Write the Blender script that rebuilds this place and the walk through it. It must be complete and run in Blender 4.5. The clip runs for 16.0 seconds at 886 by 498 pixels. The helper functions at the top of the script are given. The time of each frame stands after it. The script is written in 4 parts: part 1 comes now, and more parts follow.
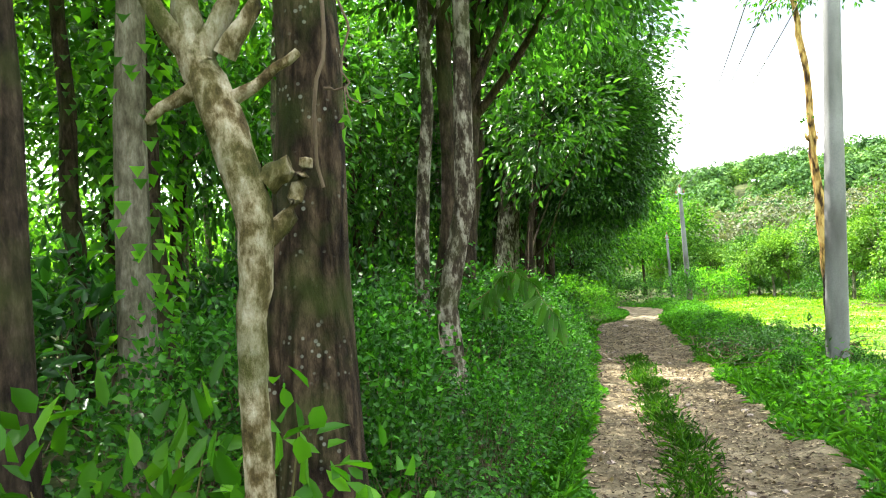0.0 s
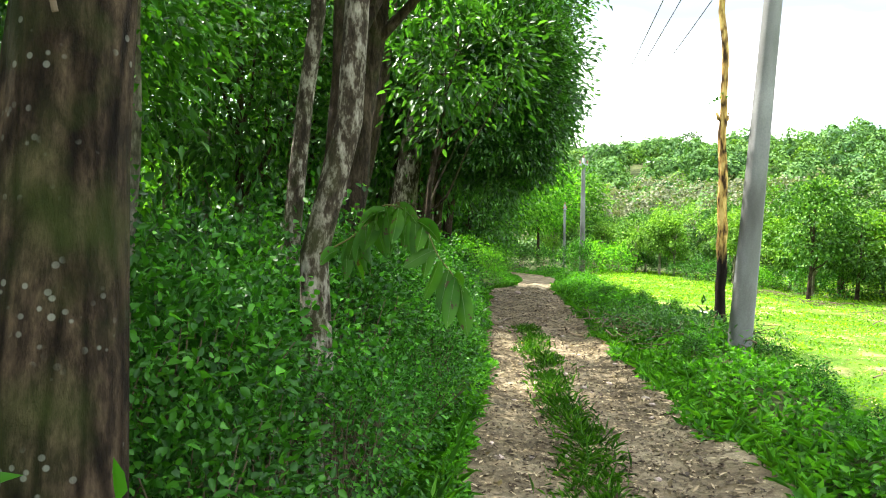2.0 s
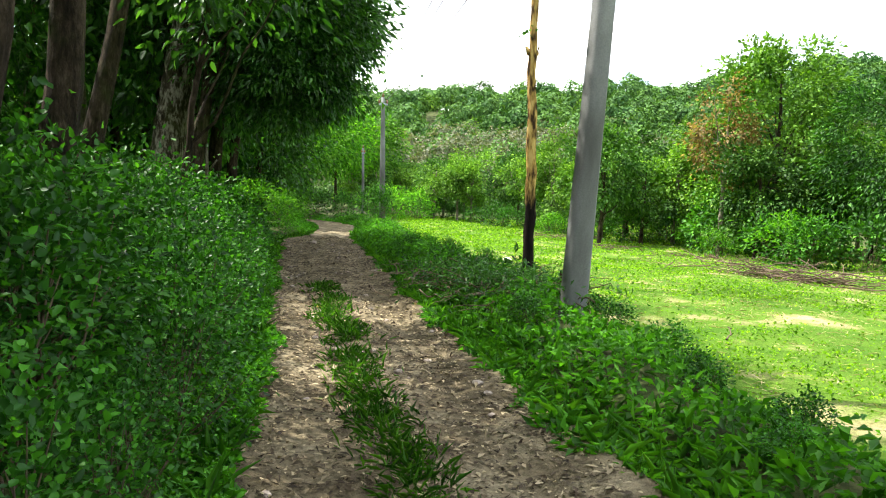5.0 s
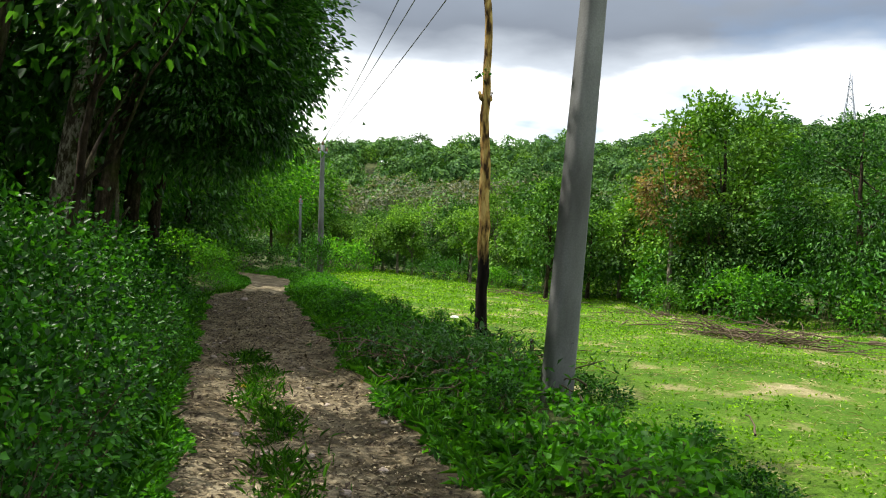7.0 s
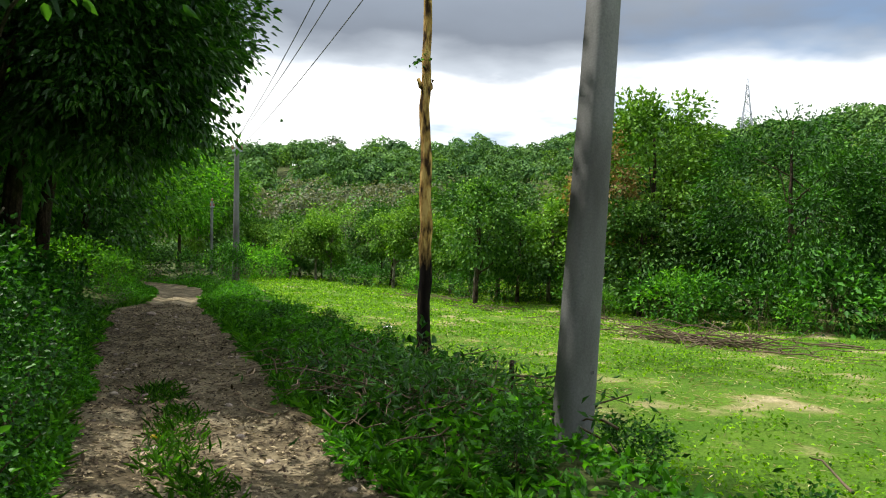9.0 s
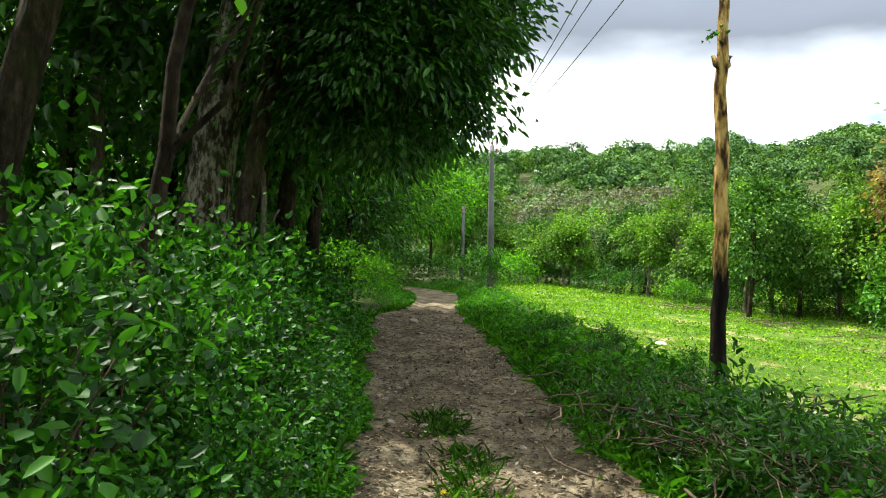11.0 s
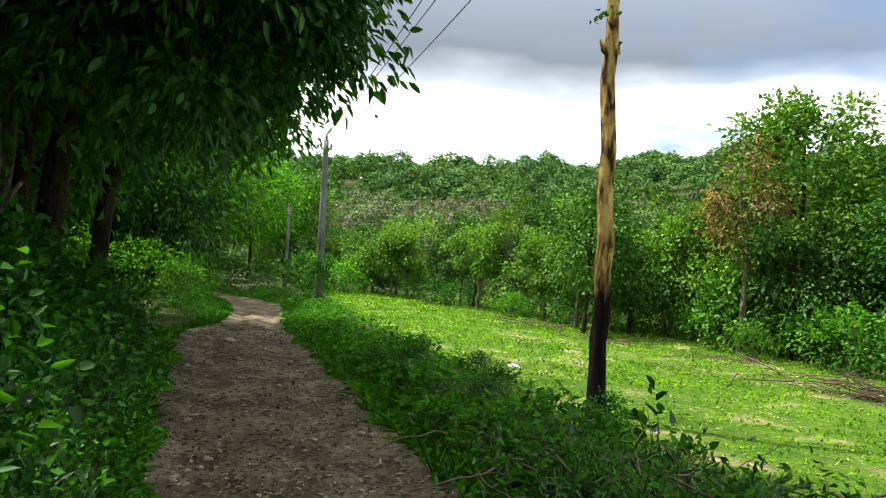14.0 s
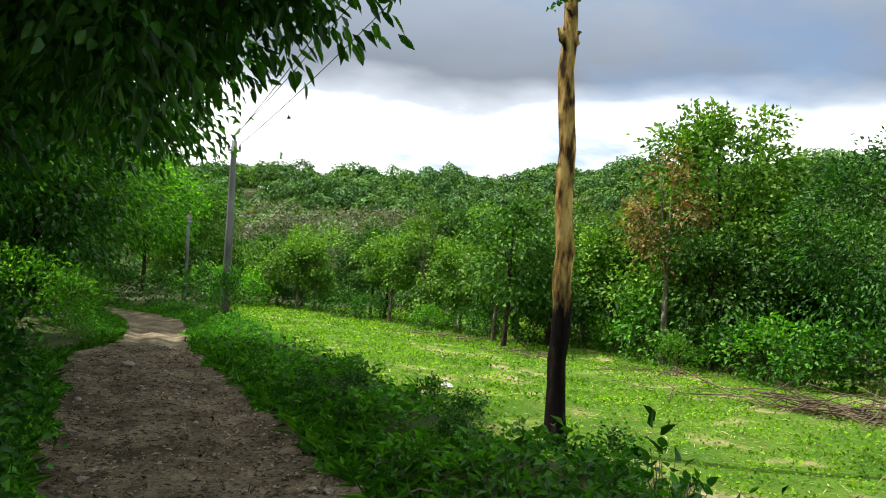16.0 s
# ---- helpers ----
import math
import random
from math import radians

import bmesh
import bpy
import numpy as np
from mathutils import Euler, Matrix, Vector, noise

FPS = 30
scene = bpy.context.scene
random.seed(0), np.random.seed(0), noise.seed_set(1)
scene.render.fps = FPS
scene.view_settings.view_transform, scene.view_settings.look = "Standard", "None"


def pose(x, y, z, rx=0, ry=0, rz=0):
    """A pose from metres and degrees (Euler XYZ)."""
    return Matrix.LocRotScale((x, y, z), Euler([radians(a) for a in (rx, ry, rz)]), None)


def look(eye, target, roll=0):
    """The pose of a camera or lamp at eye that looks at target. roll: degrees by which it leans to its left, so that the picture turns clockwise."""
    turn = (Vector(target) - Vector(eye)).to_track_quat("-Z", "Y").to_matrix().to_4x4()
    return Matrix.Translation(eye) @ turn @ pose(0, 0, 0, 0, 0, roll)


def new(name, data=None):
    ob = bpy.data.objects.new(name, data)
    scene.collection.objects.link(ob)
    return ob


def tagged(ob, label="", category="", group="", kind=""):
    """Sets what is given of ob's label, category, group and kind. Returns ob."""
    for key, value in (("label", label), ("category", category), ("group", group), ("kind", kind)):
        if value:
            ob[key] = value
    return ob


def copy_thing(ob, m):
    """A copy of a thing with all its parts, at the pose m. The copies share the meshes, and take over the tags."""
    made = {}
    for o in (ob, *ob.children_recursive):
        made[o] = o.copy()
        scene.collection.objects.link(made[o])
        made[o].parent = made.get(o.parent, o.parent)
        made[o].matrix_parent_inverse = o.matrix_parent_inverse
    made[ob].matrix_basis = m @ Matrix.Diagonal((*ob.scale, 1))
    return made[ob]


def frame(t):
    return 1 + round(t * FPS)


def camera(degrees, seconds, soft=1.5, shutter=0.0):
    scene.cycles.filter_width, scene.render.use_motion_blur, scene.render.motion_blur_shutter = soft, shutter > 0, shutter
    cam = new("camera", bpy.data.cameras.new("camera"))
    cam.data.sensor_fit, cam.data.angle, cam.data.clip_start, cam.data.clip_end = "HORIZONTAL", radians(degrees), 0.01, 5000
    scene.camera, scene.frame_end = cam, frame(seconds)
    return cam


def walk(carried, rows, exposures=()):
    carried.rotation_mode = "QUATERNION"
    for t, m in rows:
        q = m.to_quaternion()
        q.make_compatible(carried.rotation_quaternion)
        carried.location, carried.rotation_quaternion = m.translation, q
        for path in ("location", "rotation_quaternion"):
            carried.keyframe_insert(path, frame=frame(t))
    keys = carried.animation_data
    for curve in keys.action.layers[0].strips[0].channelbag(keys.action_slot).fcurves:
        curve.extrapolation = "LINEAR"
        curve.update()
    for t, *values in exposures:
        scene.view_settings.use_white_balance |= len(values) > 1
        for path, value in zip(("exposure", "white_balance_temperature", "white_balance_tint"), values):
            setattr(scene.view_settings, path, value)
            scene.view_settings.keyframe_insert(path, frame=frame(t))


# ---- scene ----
cam = camera(60.2, 16.0, 1.1)
PATH = [
    (0, 0.052, 0.083, 1.562, 92.92, 3.30, 14.28),
    (0.5, -0.027, 0.357, 1.549, 93.57, 3.25, 22.72),
    (1, -0.095, 0.640, 1.522, 93.13, 2.62, 22.02),
    (1.5, -0.102, 0.955, 1.553, 91.68, -1.28, 11.02),
    (2, -0.102, 1.315, 1.525, 89.45, -1.82, 6.47),
    (2.5, -0.161, 1.662, 1.496, 87.30, -2.45, 4.51),
    (3, -0.203, 2.007, 1.495, 86.92, -3.28, 2.67),
    (3.5, -0.213, 2.377, 1.491, 88.67, -2.66, 2.40),
    (4, -0.233, 2.748, 1.463, 87.91, -1.19, 2.29),
    (4.5, -0.165, 3.088, 1.466, 86.13, -1.06, -4.35),
    (4.7, -0.125, 3.224, 1.463, 85.70, -1.51, -7.36),
    (6.8, -0.017, 4.793, 1.507, 89.78, -2.27, -11.44),
    (7, -0.022, 4.958, 1.506, 89.99, -2.32, -13.29),
    (7.5, -0.014, 5.371, 1.500, 90.50, -2.71, -19.94),
    (8, -0.017, 5.803, 1.514, 90.39, -3.46, -20.34),
    (8.5, -0.065, 6.248, 1.511, 90.40, -2.36, -19.72),
    (9, -0.082, 6.648, 1.499, 90.48, -1.49, -19.71),
    (9.5, -0.136, 7.055, 1.511, 90.28, -2.02, -15.95),
    (10, -0.259, 7.444, 1.500, 89.84, -2.01, -5.72),
    (10.2, -0.294, 7.610, 1.498, 89.77, -1.90, -1.68),
    (12.3, -0.423, 9.506, 1.510, 91.39, -2.41, -5.63),
    (12.5, -0.428, 9.671, 1.511, 91.34, -2.53, -7.79),
    (13, -0.422, 10.065, 1.518, 91.70, -3.35, -14.70),
    (13.5, -0.402, 10.487, 1.516, 91.56, -3.81, -15.27),
    (14, -0.436, 10.874, 1.501, 91.56, -3.70, -15.32),
    (14.5, -0.463, 11.253, 1.503, 91.72, -3.75, -16.09),
    (15, -0.481, 11.618, 1.496, 92.04, -3.74, -14.21),
    (15.5, -0.543, 11.942, 1.489, 92.21, -3.75, -13.12),
    (16, -0.578, 12.246, 1.483, 92.84, -3.48, -22.70),
]
EXPOSURE = [(0, 2.15), (0.5, 2.65), (1.1, 2.85), (1.6, 2.2), (2.5, 1.9), (3.5, 1.6), (4.5, 1.7), (4.7, 1.55), (6.8, 0.4), (8.0, 0.27), (9.0, 0.3), (10.2, 0.88), (12.5, 0.88), (13.0, 0.52), (14.0, 0.58), (15.5, 0.75), (16.0, 0.42)]
walk(cam, [(r[0], pose(*r[1:])) for r in PATH], EXPOSURE)


# world, sun and sky ------------------------------------------------------
SUN_EL, SUN_AZ = 60.0, -62.0          # degrees; azimuth from the road's direction, negative to its left
world = bpy.data.worlds.new("sky")
scene.world = world
world.use_nodes = True
wn, wl = world.node_tree.nodes, world.node_tree.links
wn.clear()
w_out, w_mix = wn.new("ShaderNodeOutputWorld"), wn.new("ShaderNodeMixShader")
w_sky, w_bg, w_cl = wn.new("ShaderNodeTexSky"), wn.new("ShaderNodeBackground"), wn.new("ShaderNodeBackground")
w_sky.sky_type, w_sky.sun_disc = "NISHITA", False
w_sky.sun_elevation, w_sky.sun_rotation = radians(SUN_EL), radians(SUN_AZ)
w_bg.inputs["Strength"].default_value = 0.12
w_tc, w_sep = wn.new("ShaderNodeTexCoord"), wn.new("ShaderNodeSeparateXYZ")
wl.new(w_tc.outputs["Generated"], w_sep.inputs[0])


def wmath(op, a, b=None, clamp=False):
    n = wn.new("ShaderNodeMath")
    n.operation, n.use_clamp = op, clamp
    for k, v in enumerate((a, b)):
        if v is None:
            continue
        if isinstance(v, (int, float)):
            n.inputs[k].default_value = v
        else:
            wl.new(v, n.inputs[k])
    return n.outputs[0]


# a deck of cloud at one height: the direction is laid out on a plane overhead
up = wmath("MAXIMUM", w_sep.outputs["Z"], 0.0)
flat = wmath("ADD", up, 0.12)
w_cmb = wn.new("ShaderNodeCombineXYZ")
wl.new(wmath("DIVIDE", w_sep.outputs["X"], flat), w_cmb.inputs[0])
wl.new(wmath("DIVIDE", w_sep.outputs["Y"], flat), w_cmb.inputs[1])


def wnoise(scale, detail, shift, rough=0.55):
    m, n = wn.new("ShaderNodeMapping"), wn.new("ShaderNodeTexNoise")
    m.inputs["Location"].default_value = shift
    n.inputs["Scale"].default_value, n.inputs["Detail"].default_value, n.inputs["Roughness"].default_value = scale, detail, rough
    wl.new(w_cmb.outputs[0], m.inputs["Vector"])
    wl.new(m.outputs[0], n.inputs["Vector"])
    return n.outputs["Fac"]


def wramp(fac, stops):
    r = wn.new("ShaderNodeValToRGB")
    while len(r.color_ramp.elements) < len(stops):
        r.color_ramp.elements.new(0.5)
    for e, (p, c) in zip(r.color_ramp.elements, stops):
        e.position, e.color = p, (*c, 1)
    wl.new(fac, r.inputs["Fac"])
    return r.outputs["Color"]


body_noise = wnoise(0.8, 8, (3.1, 0.7, 0), 0.5)
edge = wmath("ADD", wmath("MULTIPLY", wmath("SUBTRACT", body_noise, 0.46), 0.2), up)
dark = wramp(edge, [(0.0, (1.0, 1.0, 1.0)), (0.225, (1.0, 1.0, 1.0)), (0.25, (0.42, 0.46, 0.51)), (0.29, (0.17, 0.195, 0.235)), (0.37, (0.24, 0.28, 0.34)), (0.5, (0.5, 0.55, 0.62)), (0.75, (0.95, 0.97, 1.0))])
gaps = wramp(wnoise(0.42, 6, (0.15, 4.3, 0), 0.6), [(0.0, (0, 0, 0)), (0.36, (0, 0, 0)), (0.5, (1, 1, 1)), (1.0, (1, 1, 1))])
wl.new(dark, w_cl.inputs["Color"])
w_cl.inputs["Strength"].default_value = 1.4
wl.new(w_sky.outputs[0], w_bg.inputs["Color"])
wl.new(gaps, w_mix.inputs["Fac"])
wl.new(w_bg.outputs[0], w_mix.inputs[1])
wl.new(w_cl.outputs[0], w_mix.inputs[2])
wl.new(w_mix.outputs[0], w_out.inputs["Surface"])

sun = new("sun", bpy.data.lights.new("sun", "SUN"))
sun.data.energy, sun.data.angle, sun.data.color = 5.0, radians(0.6), (1.0, 0.95, 0.86)
_a, _e = radians(SUN_AZ), radians(SUN_EL)
sun_from = Vector((math.sin(_a) * math.cos(_e), math.cos(_a) * math.cos(_e), math.sin(_e)))
sun.matrix_world = look(sun_from * 60, (0, 0, 0))


# materials ---------------------------------------------------------------
def material(name):
    m = bpy.data.materials.new(name)
    m.use_nodes = True
    nodes = m.node_tree.nodes
    return m, nodes, m.node_tree.links, nodes["Principled BSDF"]


def ramp(nodes, links, fac, stops):
    r = nodes.new("ShaderNodeValToRGB")
    while len(r.color_ramp.elements) < len(stops):
        r.color_ramp.elements.new(0.5)
    for e, (p, c) in zip(r.color_ramp.elements, stops):
        e.position, e.color = p, (*c, 1)
    links.new(fac, r.inputs["Fac"])
    return r.outputs["Color"]


def tex(nodes, links, scale, detail=4, stretch=(1, 1, 1), where="Object", kind="ShaderNodeTexNoise"):
    tc, mp, n = nodes.new("ShaderNodeTexCoord"), nodes.new("ShaderNodeMapping"), nodes.new(kind)
    mp.inputs["Scale"].default_value = stretch
    n.inputs["Scale"].default_value = scale
    if kind == "ShaderNodeTexNoise":
        n.inputs["Detail"].default_value = detail
    links.new(tc.outputs[where], mp.inputs["Vector"])
    links.new(mp.outputs[0], n.inputs["Vector"])
    return n


def mixed(nodes, links, fac, a, b, mode="MIX"):
    n = nodes.new("ShaderNodeMix")
    n.data_type, n.blend_type = "RGBA", mode
    for sock, v in ((n.inputs[0], fac), (n.inputs[6], a), (n.inputs[7], b)):
        if isinstance(v, (int, float)):
            sock.default_value = v
        elif isinstance(v, tuple):
            sock.default_value = (*v, 1)
        else:
            links.new(v, sock)
    return n.outputs[2]


def relief(nodes, links, bsdf, height, strength, distance):
    b = nodes.new("ShaderNodeBump")
    b.inputs["Strength"].default_value, b.inputs["Distance"].default_value = strength, distance
    links.new(height, b.inputs["Height"])
    links.new(b.outputs[0], bsdf.inputs["Normal"])


def leaf_material(name, low, high, rough=0.45, through_part=0.35, patch=0.0, spec=0.25, tint=0.9, tints=((1.0, 1.0, 1.0), (0.5, 0.62, 0.45))):
    """Leaves: colour by leaf and by plant, light passing through the blade."""
    m, nodes, links, bsdf = material(name)
    geo, info = nodes.new("ShaderNodeNewGeometry"), nodes.new("ShaderNodeObjectInfo")
    col = ramp(nodes, links, geo.outputs["Random Per Island"], [(0.0, tuple(a * 0.55 for a in low)), (0.35, low), (0.75, tuple((a + b) / 2 for a, b in zip(low, high))), (1.0, tuple(a * 1.15 for a in high))])
    n = tex(nodes, links, tint, 3, where="Object")
    col = mixed(nodes, links, 1.0, col, ramp(nodes, links, n.outputs["Fac"], [(0.36, tints[0]), (0.64, tints[1])]), "MULTIPLY")
    hue = nodes.new("ShaderNodeHueSaturation")
    links.new(col, hue.inputs["Color"])
    v = nodes.new("ShaderNodeMapRange")
    v.inputs["To Min"].default_value, v.inputs["To Max"].default_value = 0.85, 1.45
    links.new(info.outputs["Random"], v.inputs["Value"])
    links.new(v.outputs[0], hue.inputs["Value"])
    col = hue.outputs["Color"]
    if patch:
        spots = tex(nodes, links, 60, 2)
        mask = ramp(nodes, links, spots.outputs["Fac"], [(0.0, (0, 0, 0)), (1 - patch, (0, 0, 0)), (1.02 - patch, (1, 1, 1)), (1.0, (1, 1, 1))])
        col = mixed(nodes, links, mask, col, (0.05, 0.035, 0.02))
    links.new(col, bsdf.inputs["Base Color"])
    bsdf.inputs["Roughness"].default_value = rough
    bsdf.inputs["Specular IOR Level"].default_value = spec
    tr, mix = nodes.new("ShaderNodeBsdfTranslucent"), nodes.new("ShaderNodeMixShader")
    links.new(mixed(nodes, links, 1.0, col, (1.9, 2.0, 0.7), "MULTIPLY"), tr.inputs["Color"])
    mix.inputs["Fac"].default_value = through_part
    links.new(bsdf.outputs[0], mix.inputs[1])
    links.new(tr.outputs[0], mix.inputs[2])
    links.new(mix.outputs[0], nodes["Material Output"].inputs["Surface"])
    return m


def bark_material(name, stops, stretch=(1, 1, 0.25), scale=30, bump=0.8, lichen=0.0, moss=0.0, blotch=6.0, cracks=0.0):
    """Bark: blotches, fine fibre, dark cracks along the stem, pale lichen dots and moss."""
    m, nodes, links, bsdf = material(name)
    big = tex(nodes, links, blotch, 8, (1, 1, 0.45))
    big.inputs["Roughness"].default_value = 0.65
    fine = tex(nodes, links, scale, 8, stretch)
    fine.inputs["Roughness"].default_value = 0.7
    fac = nodes.new("ShaderNodeMix")
    fac.inputs[0].default_value = 0.5
    links.new(big.outputs["Fac"], fac.inputs[2])
    links.new(fine.outputs["Fac"], fac.inputs[3])
    col = ramp(nodes, links, fac.outputs[0], stops)
    if cracks:
        cr = tex(nodes, links, 9, stretch=(1, 1, 0.16), kind="ShaderNodeTexVoronoi")
        cr.feature = "DISTANCE_TO_EDGE"
        line = ramp(nodes, links, cr.outputs["Distance"], [(0.0, (0.25, 0.22, 0.2)), (0.05, (0.4, 0.37, 0.35)), (0.14, (1, 1, 1))])
        col = mixed(nodes, links, cracks, col, line, "MULTIPLY")
    if lichen:
        dots = tex(nodes, links, 26, kind="ShaderNodeTexVoronoi")
        spot = tex(nodes, links, 3.2, 3)
        mask = ramp(nodes, links, dots.outputs["Distance"], [(0.0, (1, 1, 1)), (0.2, (1, 1, 1)), (0.27, (0, 0, 0))])
        area = ramp(nodes, links, spot.outputs["Fac"], [(0.52, (0, 0, 0)), (0.6, (lichen,) * 3)])
        col = mixed(nodes, links, mixed(nodes, links, 1.0, mask, area, "MULTIPLY"), col, (0.42, 0.44, 0.37))
    if moss:
        gr = tex(nodes, links, 2.6, 6)
        area = ramp(nodes, links, gr.outputs["Fac"], [(0.48, (0, 0, 0)), (0.62, (moss,) * 3)])
        col = mixed(nodes, links, area, col, (0.045, 0.065, 0.012))
    links.new(col, bsdf.inputs["Base Color"])
    bsdf.inputs["Roughness"].default_value = 0.9
    bsdf.inputs["Specular IOR Level"].default_value = 0.15
    relief(nodes, links, bsdf, fac.outputs[0], bump, 0.05)
    return m


BARK_BROWN = bark_material("bark_brown", [(0.36, (0.009, 0.006, 0.004)), (0.46, (0.03, 0.02, 0.012)), (0.54, (0.075, 0.052, 0.031)), (0.66, (0.15, 0.105, 0.063))], (1, 1, 0.3), 34, 1.0, lichen=0.45, moss=0.5, cracks=1.0, blotch=9)
BARK_PALE = bark_material("bark_pale", [(0.41, (0.03, 0.022, 0.008)), (0.48, (0.1, 0.075, 0.03)), (0.54, (0.28, 0.24, 0.15)), (0.62, (0.5, 0.46, 0.35))], (1, 1, 0.6), 26, 0.8, moss=0.6, blotch=8)
BARK_MOTTLED = bark_material("bark_mottled", [(0.4, (0.016, 0.012, 0.008)), (0.49, (0.055, 0.042, 0.028)), (0.53, (0.2, 0.18, 0.14)), (0.6, (0.36, 0.33, 0.27))], (1, 1, 0.4), 24, 1.0, moss=0.4, blotch=7)
BARK_DARK = bark_material("bark_dark", [(0.38, (0.012, 0.009, 0.006)), (0.5, (0.045, 0.032, 0.021)), (0.62, (0.11, 0.08, 0.055))], (1, 1, 0.35), 32, 1.0, moss=0.4, cracks=0.6)
BARK_GREY = bark_material("bark_grey", [(0.38, (0.05, 0.043, 0.03)), (0.5, (0.16, 0.14, 0.1)), (0.62, (0.34, 0.31, 0.25))], (1, 1, 0.3), 24, 0.8)
TWIG = bark_material("twig_dry", [(0.3, (0.06, 0.042, 0.028)), (0.6, (0.16, 0.12, 0.08)), (0.8, (0.28, 0.22, 0.15))], (1, 1, 1), 20, 0.3)
TWIG_GREEN = bark_material("twig_green", [(0.3, (0.08, 0.07, 0.03)), (0.6, (0.17, 0.15, 0.06)), (0.8, (0.28, 0.2, 0.1))], (1, 1, 1), 30, 0.2)

MIDRIB, _n, _l, _b = material("leaf_midrib")
_l.new(ramp(_n, _l, tex(_n, _l, 40, 3).outputs["Fac"], [(0.3, (0.045, 0.12, 0.012)), (0.7, (0.08, 0.17, 0.025))]), _b.inputs["Base Color"])
_b.inputs["Roughness"].default_value = 0.5
LEAF_HEDGE = leaf_material("leaf_hedge", (0.021, 0.092, 0.009), (0.07, 0.23, 0.02), 0.45, 0.34)
LEAF_LOW = leaf_material("leaf_low", (0.048, 0.185, 0.009), (0.125, 0.38, 0.022), 0.55, 0.42)
LEAF_COFFEE = leaf_material("leaf_coffee", (0.013, 0.07, 0.008), (0.05, 0.18, 0.017), 0.35, 0.3, spec=0.45)
LEAF_CANOPY = leaf_material("leaf_canopy", (0.033, 0.113, 0.016), (0.088, 0.24, 0.031), 0.4, 0.36, spec=0.4)
LEAF_BRIGHT = leaf_material("leaf_bright", (0.045, 0.16, 0.008), (0.13, 0.31, 0.02), 0.5, 0.42)
LEAF_FOREST = leaf_material("leaf_forest", (0.04, 0.13, 0.01), (0.13, 0.28, 0.03), 0.5, 0.45)
LEAF_FAR = leaf_material("leaf_far", (0.034, 0.105, 0.013), (0.105, 0.225, 0.032), 0.6, 0.18, tint=0.35)
LEAF_FAR_YELLOW = leaf_material("leaf_far_yellow", (0.08, 0.19, 0.016), (0.19, 0.34, 0.04), 0.6, 0.2, tint=0.3)
LEAF_FEATHER = leaf_material("leaf_feather", (0.026, 0.105, 0.01), (0.088, 0.255, 0.02), 0.55, 0.18, tint=0.5)
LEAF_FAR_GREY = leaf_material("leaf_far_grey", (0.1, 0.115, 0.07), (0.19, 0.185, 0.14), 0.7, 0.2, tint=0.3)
# hill leaves: haze of distance is mixed into the colour, so they are paler
LEAF_HILL_HAZY = leaf_material("leaf_hill_hazy", (0.075, 0.18, 0.046), (0.145, 0.29, 0.07), 0.7, 0.12, tint=0.11, tints=((1.15, 1.1, 0.85), (0.48, 0.62, 0.58)))
LEAF_RUST = leaf_material("leaf_rust", (0.24, 0.14, 0.06), (0.48, 0.34, 0.18), 0.7, 0.3)
LEAF_TWIG = leaf_material("leaf_hanging", (0.02, 0.08, 0.005), (0.055, 0.15, 0.009), 0.5, 0.24, patch=0.36, spec=0.15, tint=14.0, tints=((1.25, 1.15, 1.0), (0.6, 0.75, 0.7)))
GRASS = leaf_material("grass_blade", (0.045, 0.16, 0.01), (0.12, 0.3, 0.02), 0.55, 0.35)
FIELD_LEAF = leaf_material("field_weed", (0.082, 0.19, 0.003), (0.21, 0.37, 0.008), 0.6, 0.35)
LEAF_YELLOW = leaf_material("leaf_yellow", (0.4, 0.3, 0.03), (0.6, 0.45, 0.05), 0.6, 0.2)
STRAW = leaf_material("field_straw", (0.24, 0.2, 0.1), (0.5, 0.43, 0.27), 0.8, 0.1)
LITTER = leaf_material("leaf_litter", (0.06, 0.04, 0.021), (0.42, 0.345, 0.215), 0.75, 0.05, tints=((1, 1, 1), (0.7, 0.68, 0.66)))


def soil_material(name, stops, scale=2.2, bump=0.6, fine_scale=45):
    m, nodes, links, bsdf = material(name)
    big = tex(nodes, links, scale, 8)
    fine = tex(nodes, links, fine_scale, 9)
    fine.inputs["Roughness"].default_value = 0.68
    col = ramp(nodes, links, big.outputs["Fac"], stops)
    grain = ramp(nodes, links, fine.outputs["Fac"], [(0.3, (0.35, 0.33, 0.31)), (0.48, (1, 1, 1)), (0.68, (1.5, 1.46, 1.4))])
    links.new(mixed(nodes, links, 0.85, col, grain, "MULTIPLY"), bsdf.inputs["Base Color"])
    bsdf.inputs["Roughness"].default_value = 0.95
    bsdf.inputs["Specular IOR Level"].default_value = 0.15
    relief(nodes, links, bsdf, fine.outputs["Fac"], bump, 0.03)
    return m


ROAD_SOIL = soil_material("road_soil", [(0.3, (0.066, 0.053, 0.03)), (0.48, (0.15, 0.121, 0.073)), (0.7, (0.31, 0.262, 0.168))], 1.6, 1.0, 20)
FOREST_SOIL = soil_material("forest_soil", [(0.3, (0.035, 0.04, 0.014)), (0.5, (0.05, 0.072, 0.02)), (0.7, (0.1, 0.1, 0.04))], 0.8, 0.6, 20)
FIELD_SOIL = soil_material("field_soil", [(0.35, (0.055, 0.13, 0.008)), (0.54, (0.09, 0.17, 0.014)), (0.63, (0.25, 0.235, 0.1)), (0.72, (0.4, 0.34, 0.21))], 0.8, 1.0, 26)

